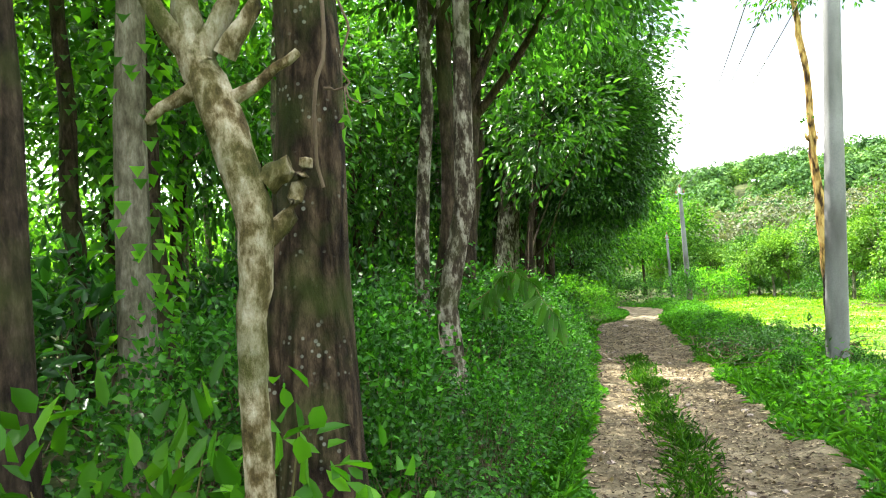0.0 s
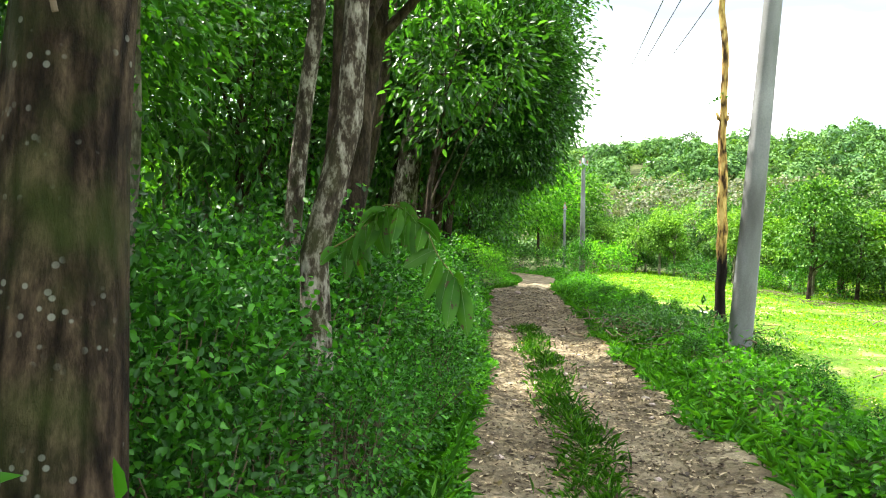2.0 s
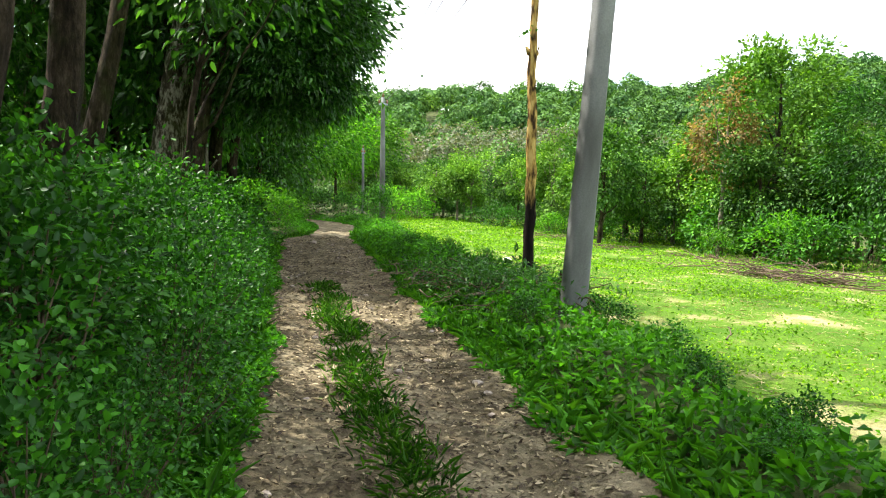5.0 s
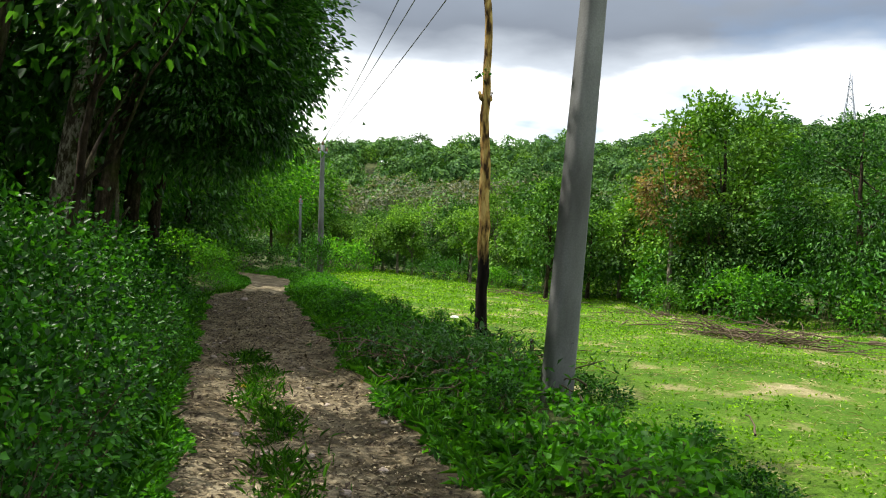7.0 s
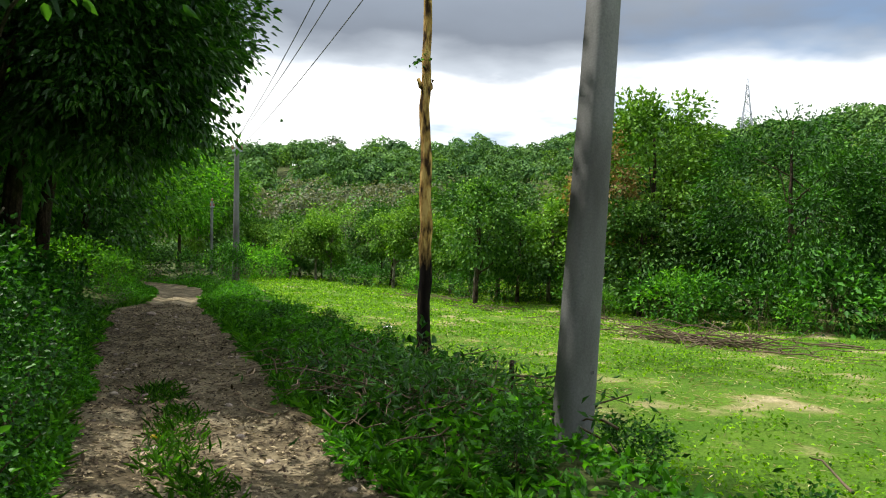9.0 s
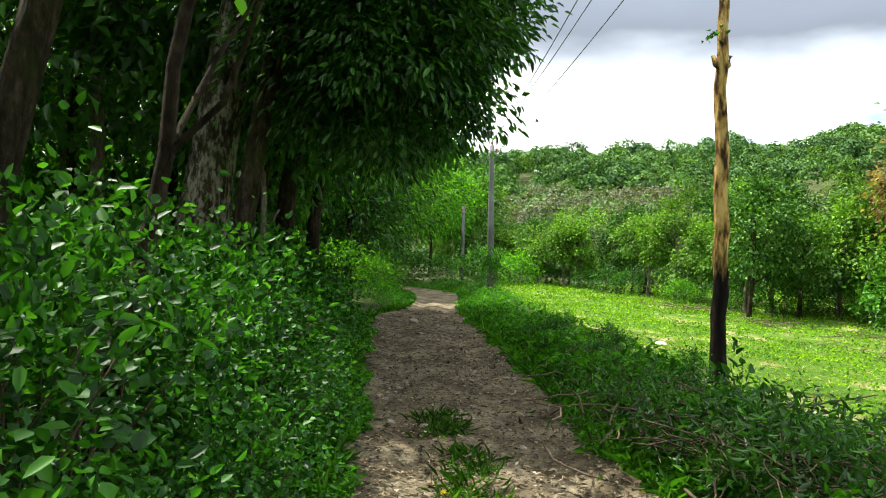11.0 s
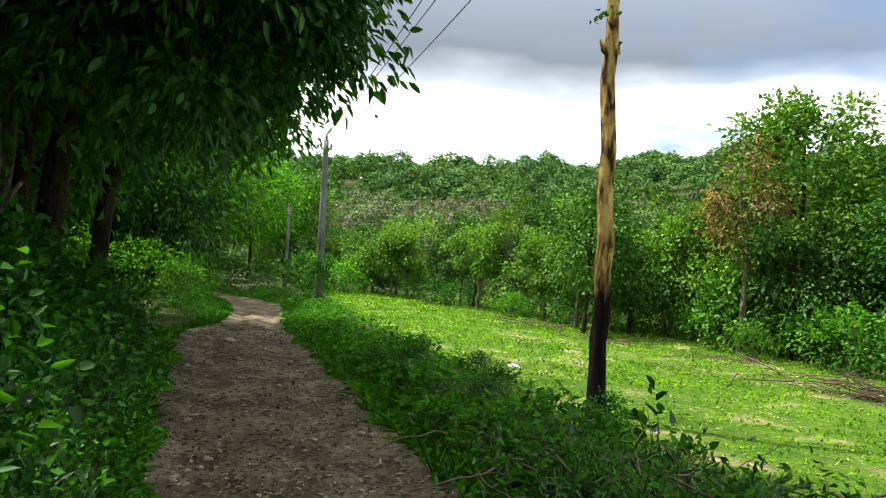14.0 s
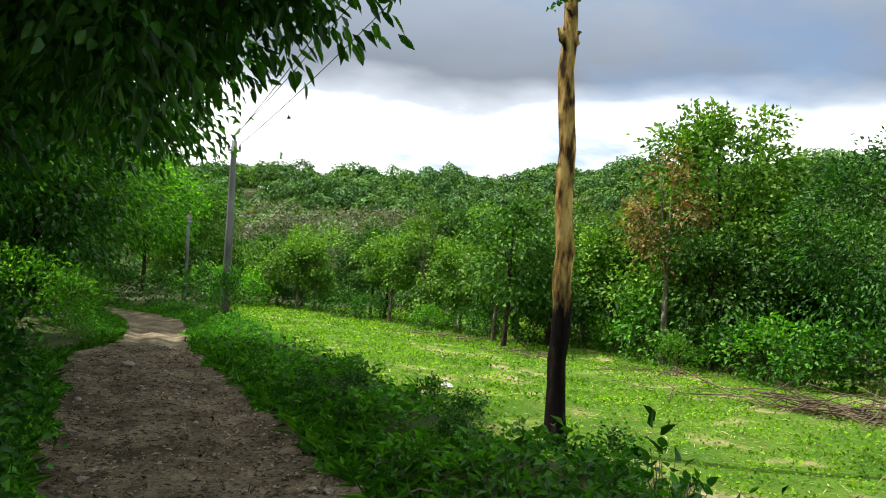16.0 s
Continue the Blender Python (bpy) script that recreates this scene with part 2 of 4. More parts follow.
# concrete of the poles
CONCRETE, _n, _l, _b = material("pole_concrete")
_c1, _c2 = tex(_n, _l, 2.2, 6, (1, 1, 0.3)), tex(_n, _l, 70, 3)
_col = ramp(_n, _l, _c1.outputs["Fac"], [(0.3, (0.07, 0.07, 0.066)), (0.46, (0.13, 0.135, 0.13)), (0.58, (0.2, 0.205, 0.205)), (0.75, (0.3, 0.31, 0.31))])
_l.new(mixed(_n, _l, 0.5, _col, ramp(_n, _l, _c2.outputs["Fac"], [(0.3, (0.7, 0.7, 0.7)), (0.7, (1.2, 1.2, 1.2))]), "MULTIPLY"), _b.inputs["Base Color"])
_b.inputs["Roughness"].default_value = 0.85
relief(_n, _l, _b, _c2.outputs["Fac"], 0.3, 0.008)

# the tall bare trunk: yellow-barked above, charred below
CHARRED, _n, _l, _b = material("charred_trunk")
_c1, _c2 = tex(_n, _l, 11, 8, (1, 1, 0.3)), tex(_n, _l, 40, 5, (1, 1, 0.25))
_up = ramp(_n, _l, _c1.outputs["Fac"], [(0.36, (0.035, 0.02, 0.01)), (0.45, (0.16, 0.1, 0.035)), (0.52, (0.32, 0.2, 0.06)), (0.62, (0.48, 0.34, 0.12))])
_dn = ramp(_n, _l, _c1.outputs["Fac"], [(0.38, (0.004, 0.003, 0.003)), (0.58, (0.009, 0.007, 0.006)), (0.74, (0.035, 0.025, 0.02))])
_tc, _sp, _mr = _n.new("ShaderNodeTexCoord"), _n.new("ShaderNodeSeparateXYZ"), _n.new("ShaderNodeMapRange")
_l.new(_tc.outputs["Object"], _sp.inputs[0])
_ad = _n.new("ShaderNodeMath")
_ad.operation = "ADD"
_l.new(_sp.outputs["Z"], _ad.inputs[0])
_l.new(_c1.outputs["Fac"], _ad.inputs[1])
_mr.inputs["From Min"].default_value, _mr.inputs["From Max"].default_value = 2.3, 2.85
_l.new(_ad.outputs[0], _mr.inputs["Value"])
_l.new(mixed(_n, _l, _mr.outputs[0], _dn, _up), _b.inputs["Base Color"])
_b.inputs["Roughness"].default_value, _b.inputs["Specular IOR Level"].default_value = 0.95, 0.1
relief(_n, _l, _b, _c2.outputs["Fac"], 0.8, 0.02)

STEEL, _n, _l, _b = material("galvanised_steel")
_l.new(ramp(_n, _l, tex(_n, _l, 3, 3).outputs["Fac"], [(0.3, (0.25, 0.28, 0.32)), (0.7, (0.42, 0.45, 0.5))]), _b.inputs["Base Color"])
_b.inputs["Metallic"].default_value, _b.inputs["Roughness"].default_value = 0.3, 0.6
WIRE, _n, _l, _b = material("wire_aluminium")
_b.inputs["Base Color"].default_value, _b.inputs["Roughness"].default_value = (0.12, 0.12, 0.13, 1), 0.6
PORCELAIN, _n, _l, _b = material("insulator_porcelain")
_b.inputs["Base Color"].default_value, _b.inputs["Roughness"].default_value = (0.25, 0.12, 0.07, 1), 0.2
STONE, _n, _l, _b = material("road_stone")
_l.new(ramp(_n, _l, tex(_n, _l, 30, 4).outputs["Fac"], [(0.3, (0.2, 0.15, 0.12)), (0.7, (0.45, 0.38, 0.32))]), _b.inputs["Base Color"])
_b.inputs["Roughness"].default_value = 0.9
PALE_STONE, _n, _l, _b = material("pale_stone")
_l.new(ramp(_n, _l, tex(_n, _l, 20, 4).outputs["Fac"], [(0.3, (0.5, 0.48, 0.44)), (0.7, (0.75, 0.73, 0.7))]), _b.inputs["Base Color"])
BLUE_SHEET, _n, _l, _b = material("blue_sheet")
_l.new(ramp(_n, _l, tex(_n, _l, 9, 4).outputs["Fac"], [(0.3, (0.04, 0.08, 0.14)), (0.7, (0.11, 0.17, 0.24))]), _b.inputs["Base Color"])


# mesh helpers ------------------------------------------------------------


def mesh_of(name, verts, faces, mat, smooth=False):
    """A mesh from arrays of corners and of faces, all faces with as many corners."""
    verts, faces = np.asarray(verts, np.float32), np.asarray(faces, np.int32)
    me = bpy.data.meshes.new(name)
    me.vertices.add(len(verts))
    me.vertices.foreach_set("co", verts.ravel())
    me.loops.add(faces.size)
    me.loops.foreach_set("vertex_index", faces.ravel())
    me.polygons.add(len(faces))
    me.polygons.foreach_set("loop_start", np.arange(0, faces.size, faces.shape[1], dtype=np.int32))
    if smooth:
        me.polygons.foreach_set("use_smooth", np.ones(len(faces), bool))
    me.update(calc_edges=True)
    me.materials.append(mat)
    return me


def part(name, me, parent, label="", kind=""):
    ob = new(name, me)
    ob.parent = parent
    return tagged(ob, label, kind=kind)


def thing(name, m, label, category, group="", kind=""):
    ob = new(name)
    ob.empty_display_size = 0.2
    ob.matrix_world = m
    return tagged(ob, label, category, group, kind)


def unit(v):
    return v / np.maximum(np.linalg.norm(v, axis=-1, keepdims=True), 1e-9)


def blades(p, d, n, length, width, fine=False, curl=0.15):
    """Leaves: corners and faces. p: bases, d: ways they point, n: rough normals. fine: six corners in place of four."""
    k = len(p)
    d = unit(d)
    s = unit(np.cross(d, n))
    u = np.cross(s, d)
    ln, wd = np.broadcast_to(length, k)[:, None], np.broadcast_to(width, k)[:, None]
    tip = p + d * ln - u * ln * curl
    if not fine:
        mid = p + d * ln * 0.45 + u * wd * 0.3
        v = np.stack([p, mid + s * wd * 0.5, tip, mid - s * wd * 0.5], 1)
        f = np.array([[0, 1, 2], [0, 2, 3]])
    else:
        a, b = p + d * ln * 0.28 + u * wd * 0.22, p + d * ln * 0.66 + u * wd * 0.12 - u * ln * curl * 0.3
        v = np.stack([p, a + s * wd * 0.46, b + s * wd * 0.4, tip, b - s * wd * 0.4, a - s * wd * 0.46], 1)
        f = np.array([[0, 1, 2, 3], [0, 3, 4, 5]])
    c = v.shape[1]
    faces = (f[None] + (np.arange(k) * c)[:, None, None]).reshape(-1, f.shape[1])
    return v.reshape(-1, 3), faces


def leaf_mesh(name, mat, p, d, n, length, width, fine=False, curl=0.15):
    v, f = blades(p, d, n, length, width, fine, curl)
    return mesh_of(name, v, f, mat)


def tubes(name, mat, runs, sides=8, rough=0.0, seed=0):
    """One mesh of tapered tubes. runs: pairs of points and radii. rough: uneven girth, as a share of the radius."""
    vs, fs, base = [], [], 0
    ang = np.arange(sides) / sides * 2 * np.pi
    g = np.random.default_rng(seed + 5)
    for pts, rad in runs:
        pts, rad = np.asarray(pts, float), np.asarray(rad, float)
        if rad[-1] > 0.008:
            tip = pts[-1] + unit(pts[-1] - pts[-2]) * rad[-1] * 0.25
            pts, rad = np.concatenate([pts, [tip]]), np.append(rad, 0.001)
        k = len(pts)
        t = unit(np.gradient(pts, axis=0))
        ref = np.where(np.abs(t[:, 2:3]) > 0.9, np.array([[1.0, 0, 0]]), np.array([[0, 0, 1.0]]))
        a = unit(np.cross(t, ref))
        b = np.cross(t, a)
        r = rad[:, None] * np.ones(sides)
        if rough:
            ph = g.random(4) * 6.28
            zz = np.arange(k)[:, None]
            r = r * (1 + rough * (np.sin(2 * ang[None] + ph[0] + zz * 0.35) * 0.5 + np.sin(3 * ang[None] + ph[1] - zz * 0.5) * 0.4 + np.sin(5 * ang[None] + ph[2] + zz * 0.9) * 0.25 + g.normal(0, 0.22, (k, sides))))
        ring = pts[:, None] + a[:, None] * (np.cos(ang)[None, :, None] * r[:, :, None]) + b[:, None] * (np.sin(ang)[None, :, None] * r[:, :, None])
        vs.append(ring.reshape(-1, 3))
        i, j = np.meshgrid(np.arange(k - 1), np.arange(sides), indexing="ij")
        q = np.stack([i * sides + j, i * sides + (j + 1) % sides, (i + 1) * sides + (j + 1) % sides, (i + 1) * sides + j], -1).reshape(-1, 4)
        fs.append(q + base)
        base += k * sides
    return mesh_of(name, np.concatenate(vs), np.concatenate(fs), mat, True)


def wander(start, end, k, amount, g):
    t = np.linspace(0, 1, k)[:, None]
    p = np.array(start) * (1 - t) + np.array(end) * t
    w = np.cumsum(g.normal(0, amount, (k, 3)), 0)
    w -= w[:1] + (w[-1:] - w[:1]) * t
    return p + w


def crown_leaves(g, centre, radii, clusters, per, spread, droop, shell=0.45, clump=0.0):
    """Clusters through a crown, and leaves about them: cluster centres, leaf bases, ways, normals."""
    c = unit(g.normal(0, 1, (clusters, 3)))
    c = c * (shell + (1 - shell) * g.random((clusters, 1)) ** 0.6) * (1 + g.normal(0, 0.07, (clusters, 1)))
    c = c * np.array(radii) + np.array(centre)
    owner = np.repeat(np.arange(clusters), per)
    off = np.clip(g.normal(0, 0.9, (len(owner), 3)), -1.6, 1.6) * np.array([1, 1, 0.7]) * spread * (0.6 + 0.8 * g.random(clusters))[owner][:, None]
    p = c[owner] + off
    d = unit(off) * 0.7 + unit(p - np.array(centre)) * 0.5 + g.normal(0, 0.35, off.shape) + np.array([0, 0, -droop])
    n = g.normal(0, 0.6 - 0.3 * (clump > 0), off.shape) + np.array([0, 0, 1.0 - 0.5 * (clump > 0)]) + unit(off) * clump
    return c, p, d, n


def tree_parts(root, seed, height, radius, lean, centre, radii, clusters, per, spread, leaf, bark, leaf_mat, droop=0.3, limbs=9, fork=0.45, sides=9, rough=0.12, fine=False, shell=0.45, flare=1.5, buttress=None, clump=0.0):
    """Trunk with limbs, and crown, as parts of root, in its own space."""
    g = np.random.default_rng(seed)
    top = np.array([lean[0], lean[1], height])
    k = 14
    trunk = wander((0, 0, -0.25), top, k, 0.025 * height / 6, g)
    t = np.linspace(0, 1, k)
    rad = radius * ((1 - 0.75 * t) + (flare - 1) * np.exp(-t * 14))
    runs = [(trunk, rad)]
    c, p, d, n = crown_leaves(g, centre, radii, clusters, per, spread, droop, shell, clump)
    for q in c[g.choice(len(c), min(limbs, len(c)), replace=False)]:
        i = int(np.clip((fork + (1 - fork) * g.random()) * (k - 1), 1, k - 2))
        a = wander(trunk[i], q, 7, 0.05, g)
        r0 = max(rad[i] * 0.5, 0.012)
        runs.append((a, np.linspace(r0, r0 * 0.25, 7)))
    if buttress:
        runs.append((wander((buttress[0], buttress[1], -0.2), trunk[3] + (-0.04, 0.02, 0), 9, 0.012, g), np.linspace(radius * 1.0, radius * 0.6, 9)))
    part("trunk", tubes("trunk", bark, runs, sides, rough, seed), root)
    part("crown", leaf_mesh("crown", leaf_mat, p, d, n, leaf[0] * g.uniform(0.65, 1.25, len(p)), leaf[1] * g.uniform(0.7, 1.2, len(p)), fine), root)
    return root


# ground ------------------------------------------------------------------
def sstep(a, b, x):
    t = np.clip((x - a) / (b - a), 0, 1)
    return t * t * (3 - 2 * t)


def ripple(x, y, s, seed):
    g = np.random.default_rng(seed)
    out = 0
    for o in range(4):
        th, ph, k = g.random() * 6.28, g.random(2) * 6.28, 2 ** o / s
        out = out + (np.sin((x * np.cos(th) + y * np.sin(th)) * k + ph[0]) * np.sin((x * -np.sin(th) + y * np.cos(th)) * k * 1.13 + ph[1])) / 1.6 ** o
    return out


def turn_off(y):
    """The bend to the left at the road's far end."""
    return -0.03 * np.maximum(y - 34, 0) ** 2


def road_left(y):
    return np.interp(y, [-10, 2, 6, 8, 10.7, 12.5, 15, 17.3, 19, 21.5, 24, 26, 27.5, 30, 36], [-0.35, -0.4, -0.46, -0.5, -0.6, -0.74, -0.86, -1.0, -1.08, -1.18, -1.36, -1.2, -0.75, -0.5, -0.45]) + turn_off(y)


def road_right(y):
    return np.interp(y, [-10, 2, 6.2, 8, 9.5, 11.7, 13.3, 16.3, 19, 22, 25, 28.5, 30, 32, 35], [1.75, 1.65, 1.52, 1.38, 1.28, 1.18, 1.07, 1.0, 0.96, 0.9, 0.8, 0.78, 0.86, 0.97, 1.15]) + turn_off(y)


def across(x, y):
    """Place across the road: -1.35 at its left edge, 1.35 at its right."""
    a, b = road_left(y), road_right(y)
    return (x - (a + b) / 2) / (b - a) * 2.7


def terrain(x, y):
    x, y = np.asarray(x, float), np.asarray(y, float)
    z = 0.18 * sstep(0.1, 0.9, x - road_right(np.minimum(y, 40))) * (1 - sstep(2.2, 3.8, x)) - 0.5 * sstep(2.5, 4.2, x) - 0.15 * sstep(6, 14, x)
    z = z + 0.3 * sstep(-0.3, -1.3, x - road_left(np.minimum(y, 40))) * (1 - sstep(24.5, 26.5, y) * (1 - sstep(29.5, 31.5, y)))
    z = z + 0.035 * ripple(x, y, 1.7, 3) * sstep(1.4, 2.2, np.abs(across(x, y)))
    z = z - 0.16 * sstep(1.85, 1.4, np.abs(across(x, y))) * (y < 66)
    d = np.hypot(x, y - 10)
    az = np.degrees(np.arctan2(x, y - 10))
    ridge = np.interp(az, [-30, 0, 5, 14, 20, 26, 32, 36, 46, 70, 130], [28, 32, 33.5, 34.5, 36, 37, 39.5, 44, 46, 41, 32]) + 1.0 * np.sin(az / 2.6 + 1) + 0.8 * np.sin(az / 1.1)
    hill = sstep(70, 300, d) ** 1.25 * ridge + 2.0 * ripple(x, y, 22, 8) * sstep(90, 160, d)
    return z + hill * (0.35 + 0.65 * sstep(-60, -5, az)) * (1 - 0.55 * sstep(310, 620, d))


def sheet(name, xs, ys, fz, mat):
    x, y = np.meshgrid(xs, ys, indexing="ij")
    v = np.stack([x, y, fz(x, y)], -1).reshape(-1, 3)
    a, b = len(xs), len(ys)
    i, j = np.meshgrid(np.arange(a - 1), np.arange(b - 1), indexing="ij")
    f = np.stack([i * b + j, (i + 1) * b + j, (i + 1) * b + j + 1, i * b + j + 1], -1).reshape(-1, 4)
    return new(name, mesh_of(name, v, f, mat, True))


def spaced(lo, hi, step, far, grow=1.22):
    mid = list(np.arange(lo, hi + 1e-6, step))
    s, v = step, mid[-1]
    right = []
    while v < far:
        s *= grow
        v += s
        right.append(v)
    s, v, left = step, mid[0], []
    while v > -far:
        s *= grow
        v -= s
        left.append(v)
    return np.array(left[::-1] + mid + right)


ground = tagged(sheet("ground", spaced(-8, 16, 0.4, 2600, 1.16), spaced(-4, 60, 0.5, 2600, 1.16), terrain, FOREST_SOIL), "soil and leaf litter of the plantation and hills", "ground", kind="structure")


def road_z(x, y):
    u = across(x, y)
    ruts = -0.045 * np.exp(-((u + 0.62) / 0.3) ** 2) - 0.045 * np.exp(-((u - 0.72) / 0.32) ** 2)
    edge_lift = 0.03 * sstep(1.05, 1.6, np.abs(u))
    return 0.02 + ruts + edge_lift + 0.012 * ripple(x, y, 0.22, 4) + 0.006 * ripple(x, y, 0.07, 9) - 0.25 * sstep(1.5, 1.9, np.abs(u)) - 0.1 * sstep(62, 66, y)


def road_sheet():
    us, ys = np.arange(-1.98, 1.99, 0.06), np.concatenate([np.arange(-16, -3, 0.3), np.arange(-3, 32, 0.075), np.arange(32, 66, 0.3)])
    u, y = np.meshgrid(us, ys, indexing="ij")
    x = u / 2.7 * (road_right(y) - road_left(y)) + (road_right(y) + road_left(y)) / 2
    v = np.stack([x, y, road_z(x, y)], -1).reshape(-1, 3)
    a, b = len(us), len(ys)
    i, j = np.meshgrid(np.arange(a - 1), np.arange(b - 1), indexing="ij")
    f = np.stack([i * b + j, (i + 1) * b + j, (i + 1) * b + j + 1, i * b + j + 1], -1).reshape(-1, 4)
    return new("road", mesh_of("road", v, f, ROAD_SOIL, True))


tagged(road_sheet(), "rutted brown dirt track littered with dry leaves", "road", kind="structure")


def side_track_z(x, y):
    inside = sstep(0.0, 0.8, np.minimum(y - 26.3 - 1.6 * sstep(-1.0, -3.2, x), 27.9 + 1.3 * sstep(-1.0, -3.2, x) - y) - 0.25 + 0.6 * ripple(x, y, 0.7, 17))
    return terrain(x, y) - 0.12 + 0.17 * inside + 0.02 * ripple(x, y, 0.5, 2)


tagged(sheet("side_track", np.arange(-6.5, -0.4, 0.15), np.arange(25.4, 30.4, 0.15), side_track_z, ROAD_SOIL), "pale dirt side track leaving the road", "road", kind="structure")
tagged(sheet("field", np.concatenate([np.arange(3.4, 16, 0.3), np.arange(16, 30, 1.0)]), np.arange(-18, 72, 0.4), lambda x, y: terrain(x, y) + 0.03 - 0.12 * sstep(4.2, 3.4, x), FIELD_SOIL), "sunlit field of low green weeds with straw patches", "field", kind="structure")


# poles and wires ---------------------------------------------------------
def prism(name, mat, length, base, tip, bevel=0.18, steps=10):
    """A tapered pole of square section with cut corners."""
    out = []
    for k in range(steps + 1):
        t = k / steps
        a, b = base[0] * (1 - t) + tip[0] * t, base[1] * (1 - t) + tip[1] * t
        c = bevel * min(a, b)
        out.append([(a / 2 - c, -b / 2, 0), (a / 2, -b / 2 + c, 0), (a / 2, b / 2 - c, 0), (a / 2 - c, b / 2, 0), (-a / 2 + c, b / 2, 0), (-a / 2, b / 2 - c, 0), (-a / 2, -b / 2 + c, 0), (-a / 2 + c, -b / 2, 0)])
        out[-1] = [(x, y, t * length) for x, y, _ in out[-1]]
    v = np.array(out).reshape(-1, 3)
    i, j = np.meshgrid(np.arange(steps), np.arange(8), indexing="ij")
    f = np.stack([i * 8 + j, i * 8 + (j + 1) % 8, (i + 1) * 8 + (j + 1) % 8, (i + 1) * 8 + j], -1).reshape(-1, 4)
    e = steps * 8
    f = np.concatenate([f, [[e, e + 1, e + 2, e + 3], [e, e + 3, e + 4, e + 7], [e + 4, e + 5, e + 6, e + 7]]])
    return mesh_of(name, v, f, mat)


def box_mesh(name, mat, sx, sy, sz, at=(0, 0, 0), bevel=0.006):
    bm = bmesh.new()
    bmesh.ops.create_cube(bm, size=1)
    bmesh.ops.scale(bm, vec=(sx, sy, sz), verts=bm.verts)
    bmesh.ops.bevel(bm, geom=bm.edges[:], offset=bevel, segments=1, affect="EDGES")
    bmesh.ops.translate(bm, vec=at, verts=bm.verts)
    me = bpy.data.meshes.new(name)
    bm.to_mesh(me)
    bm.free()
    me.materials.append(mat)
    return me


def utility_pole(m, length, base, tip, label, hole=True, arm=1.25):
    root = thing("utility_pole", m, label, "utility pole", "roadside utility poles")
    shaft = part("shaft", prism("shaft", CONCRETE, length, base, tip), root)
    if hole:
        part("bolt_hole", tubes("bolt_hole", WIRE, [([(0.045, -base[1] * 0.5 - 0.001, 0.83), (0.045, -base[1] * 0.5 + 0.03, 0.83)], [0.014, 0.012]), ], 8), shaft, "dark bolt hole")
    part("crossarm", box_mesh("crossarm", STEEL, arm, 0.07, 0.07, (0, -tip[1] / 2 - 0.035, length - 0.3)), root, "galvanised steel crossarm")
    for x in (-arm * 0.44, 0.0, arm * 0.44):
        z = length - 0.265 if x else length
        part("insulator", tubes("insulator", PORCELAIN, [([(x, -0.05, z), (x, -0.05, z + 0.06), (x, -0.05, z + 0.1), (x, -0.05, z + 0.16)], [0.02, 0.05, 0.03, 0.02])], 8), root, "brown porcelain insulator")
    return root


POLE_A = pose(2.54, 11.3, -0.1, 0, 3.7, 12)
POLE_B = pose(2.2, 35.0, -0.05, 0, -1.0, 0)
utility_pole(POLE_A, 7.2, (0.27, 0.22), (0.16, 0.14), "leaning grey concrete power pole standing in the verge")
utility_pole(POLE_B, 5.4, (0.26, 0.2), (0.15, 0.13), "upright grey concrete power pole beside the track", False, 0.36)
utility_pole(pose(2.0, 48, 0.0, 0, -1, 10), 4.0, (0.17, 0.14), (0.12, 0.1), "distant concrete power pole at the bend", False, 0.2)
for x in (-0.55, 0.0, 0.55):
    a = POLE_A @ Vector((x, -0.05, 7.1 if x else 7.36))
    b = POLE_B @ Vector((x * 0.29, -0.05, 5.3 if x else 5.56))
    pts = [tuple(a.lerp(b, k / 24) - Vector((0, 0, 1.2 * (k / 24) * (1 - k / 24)))) for k in range(25)]
    c = new("power_line", tubes("power_line", WIRE, [(pts, [0.011] * 25)], 5))
    tagged(c, "thin grey aluminium overhead power line", "power line", "overhead power lines")

# tall bare trunk with a leafy top
bare = thing("bare_tree", pose(4.6, 20.66, float(terrain(4.6, 20.66))), "tall bare trunk, yellow-barked above and charred below", "tree")
g0 = np.random.default_rng(4)
_pts = wander((0, 0, -0.2), (-0.3, 0.12, 9.6), 30, 0.02, g0)
_rad = np.interp(np.linspace(0, 1, 30), [0, 0.05, 0.1, 0.5, 1], [0.19, 0.15, 0.125, 0.1, 0.06])
_runs = [(_pts, _rad)]
for z, w in ((5.55, -0.17), (5.7, 0.13), (3.7, 0.12)):
    q = _pts[int(z / 9.8 * 29)]
    _runs.append(([q, q + (w * 0.7, 0, 0.06), q + (w, 0, 0.2)], [0.07, 0.05, 0.03]))
part("trunk", tubes("trunk", CHARRED, _runs, 14, 0.13, 3), bare)
_c, _p, _d, _n2 = crown_leaves(g0, (0.1, 0.3, 9.6), (2.0, 2.0, 0.9), 42, 26, 0.3, 0.5)
part("limbs", tubes("limbs", CHARRED, [(wander(_pts[-2], q, 6, 0.05, g0), np.linspace(0.035, 0.01, 6)) for q in _c[:18]], 6), bare)
part("crown", leaf_mesh("crown", LEAF_CANOPY, _p, _d, _n2, 0.16, 0.07), bare, "sparse tuft of leaves at the top")
_p = np.array([-0.2, 0, 5.75]) + g0.normal(0, 0.09, (26, 3))
part("sprout", leaf_mesh("sprout", LEAF_HEDGE, _p, g0.normal(0, 1, (26, 3)), g0.normal(0, 1, (26, 3)), 0.1, 0.06), bare, "small green sprout at a knot", "stuff")

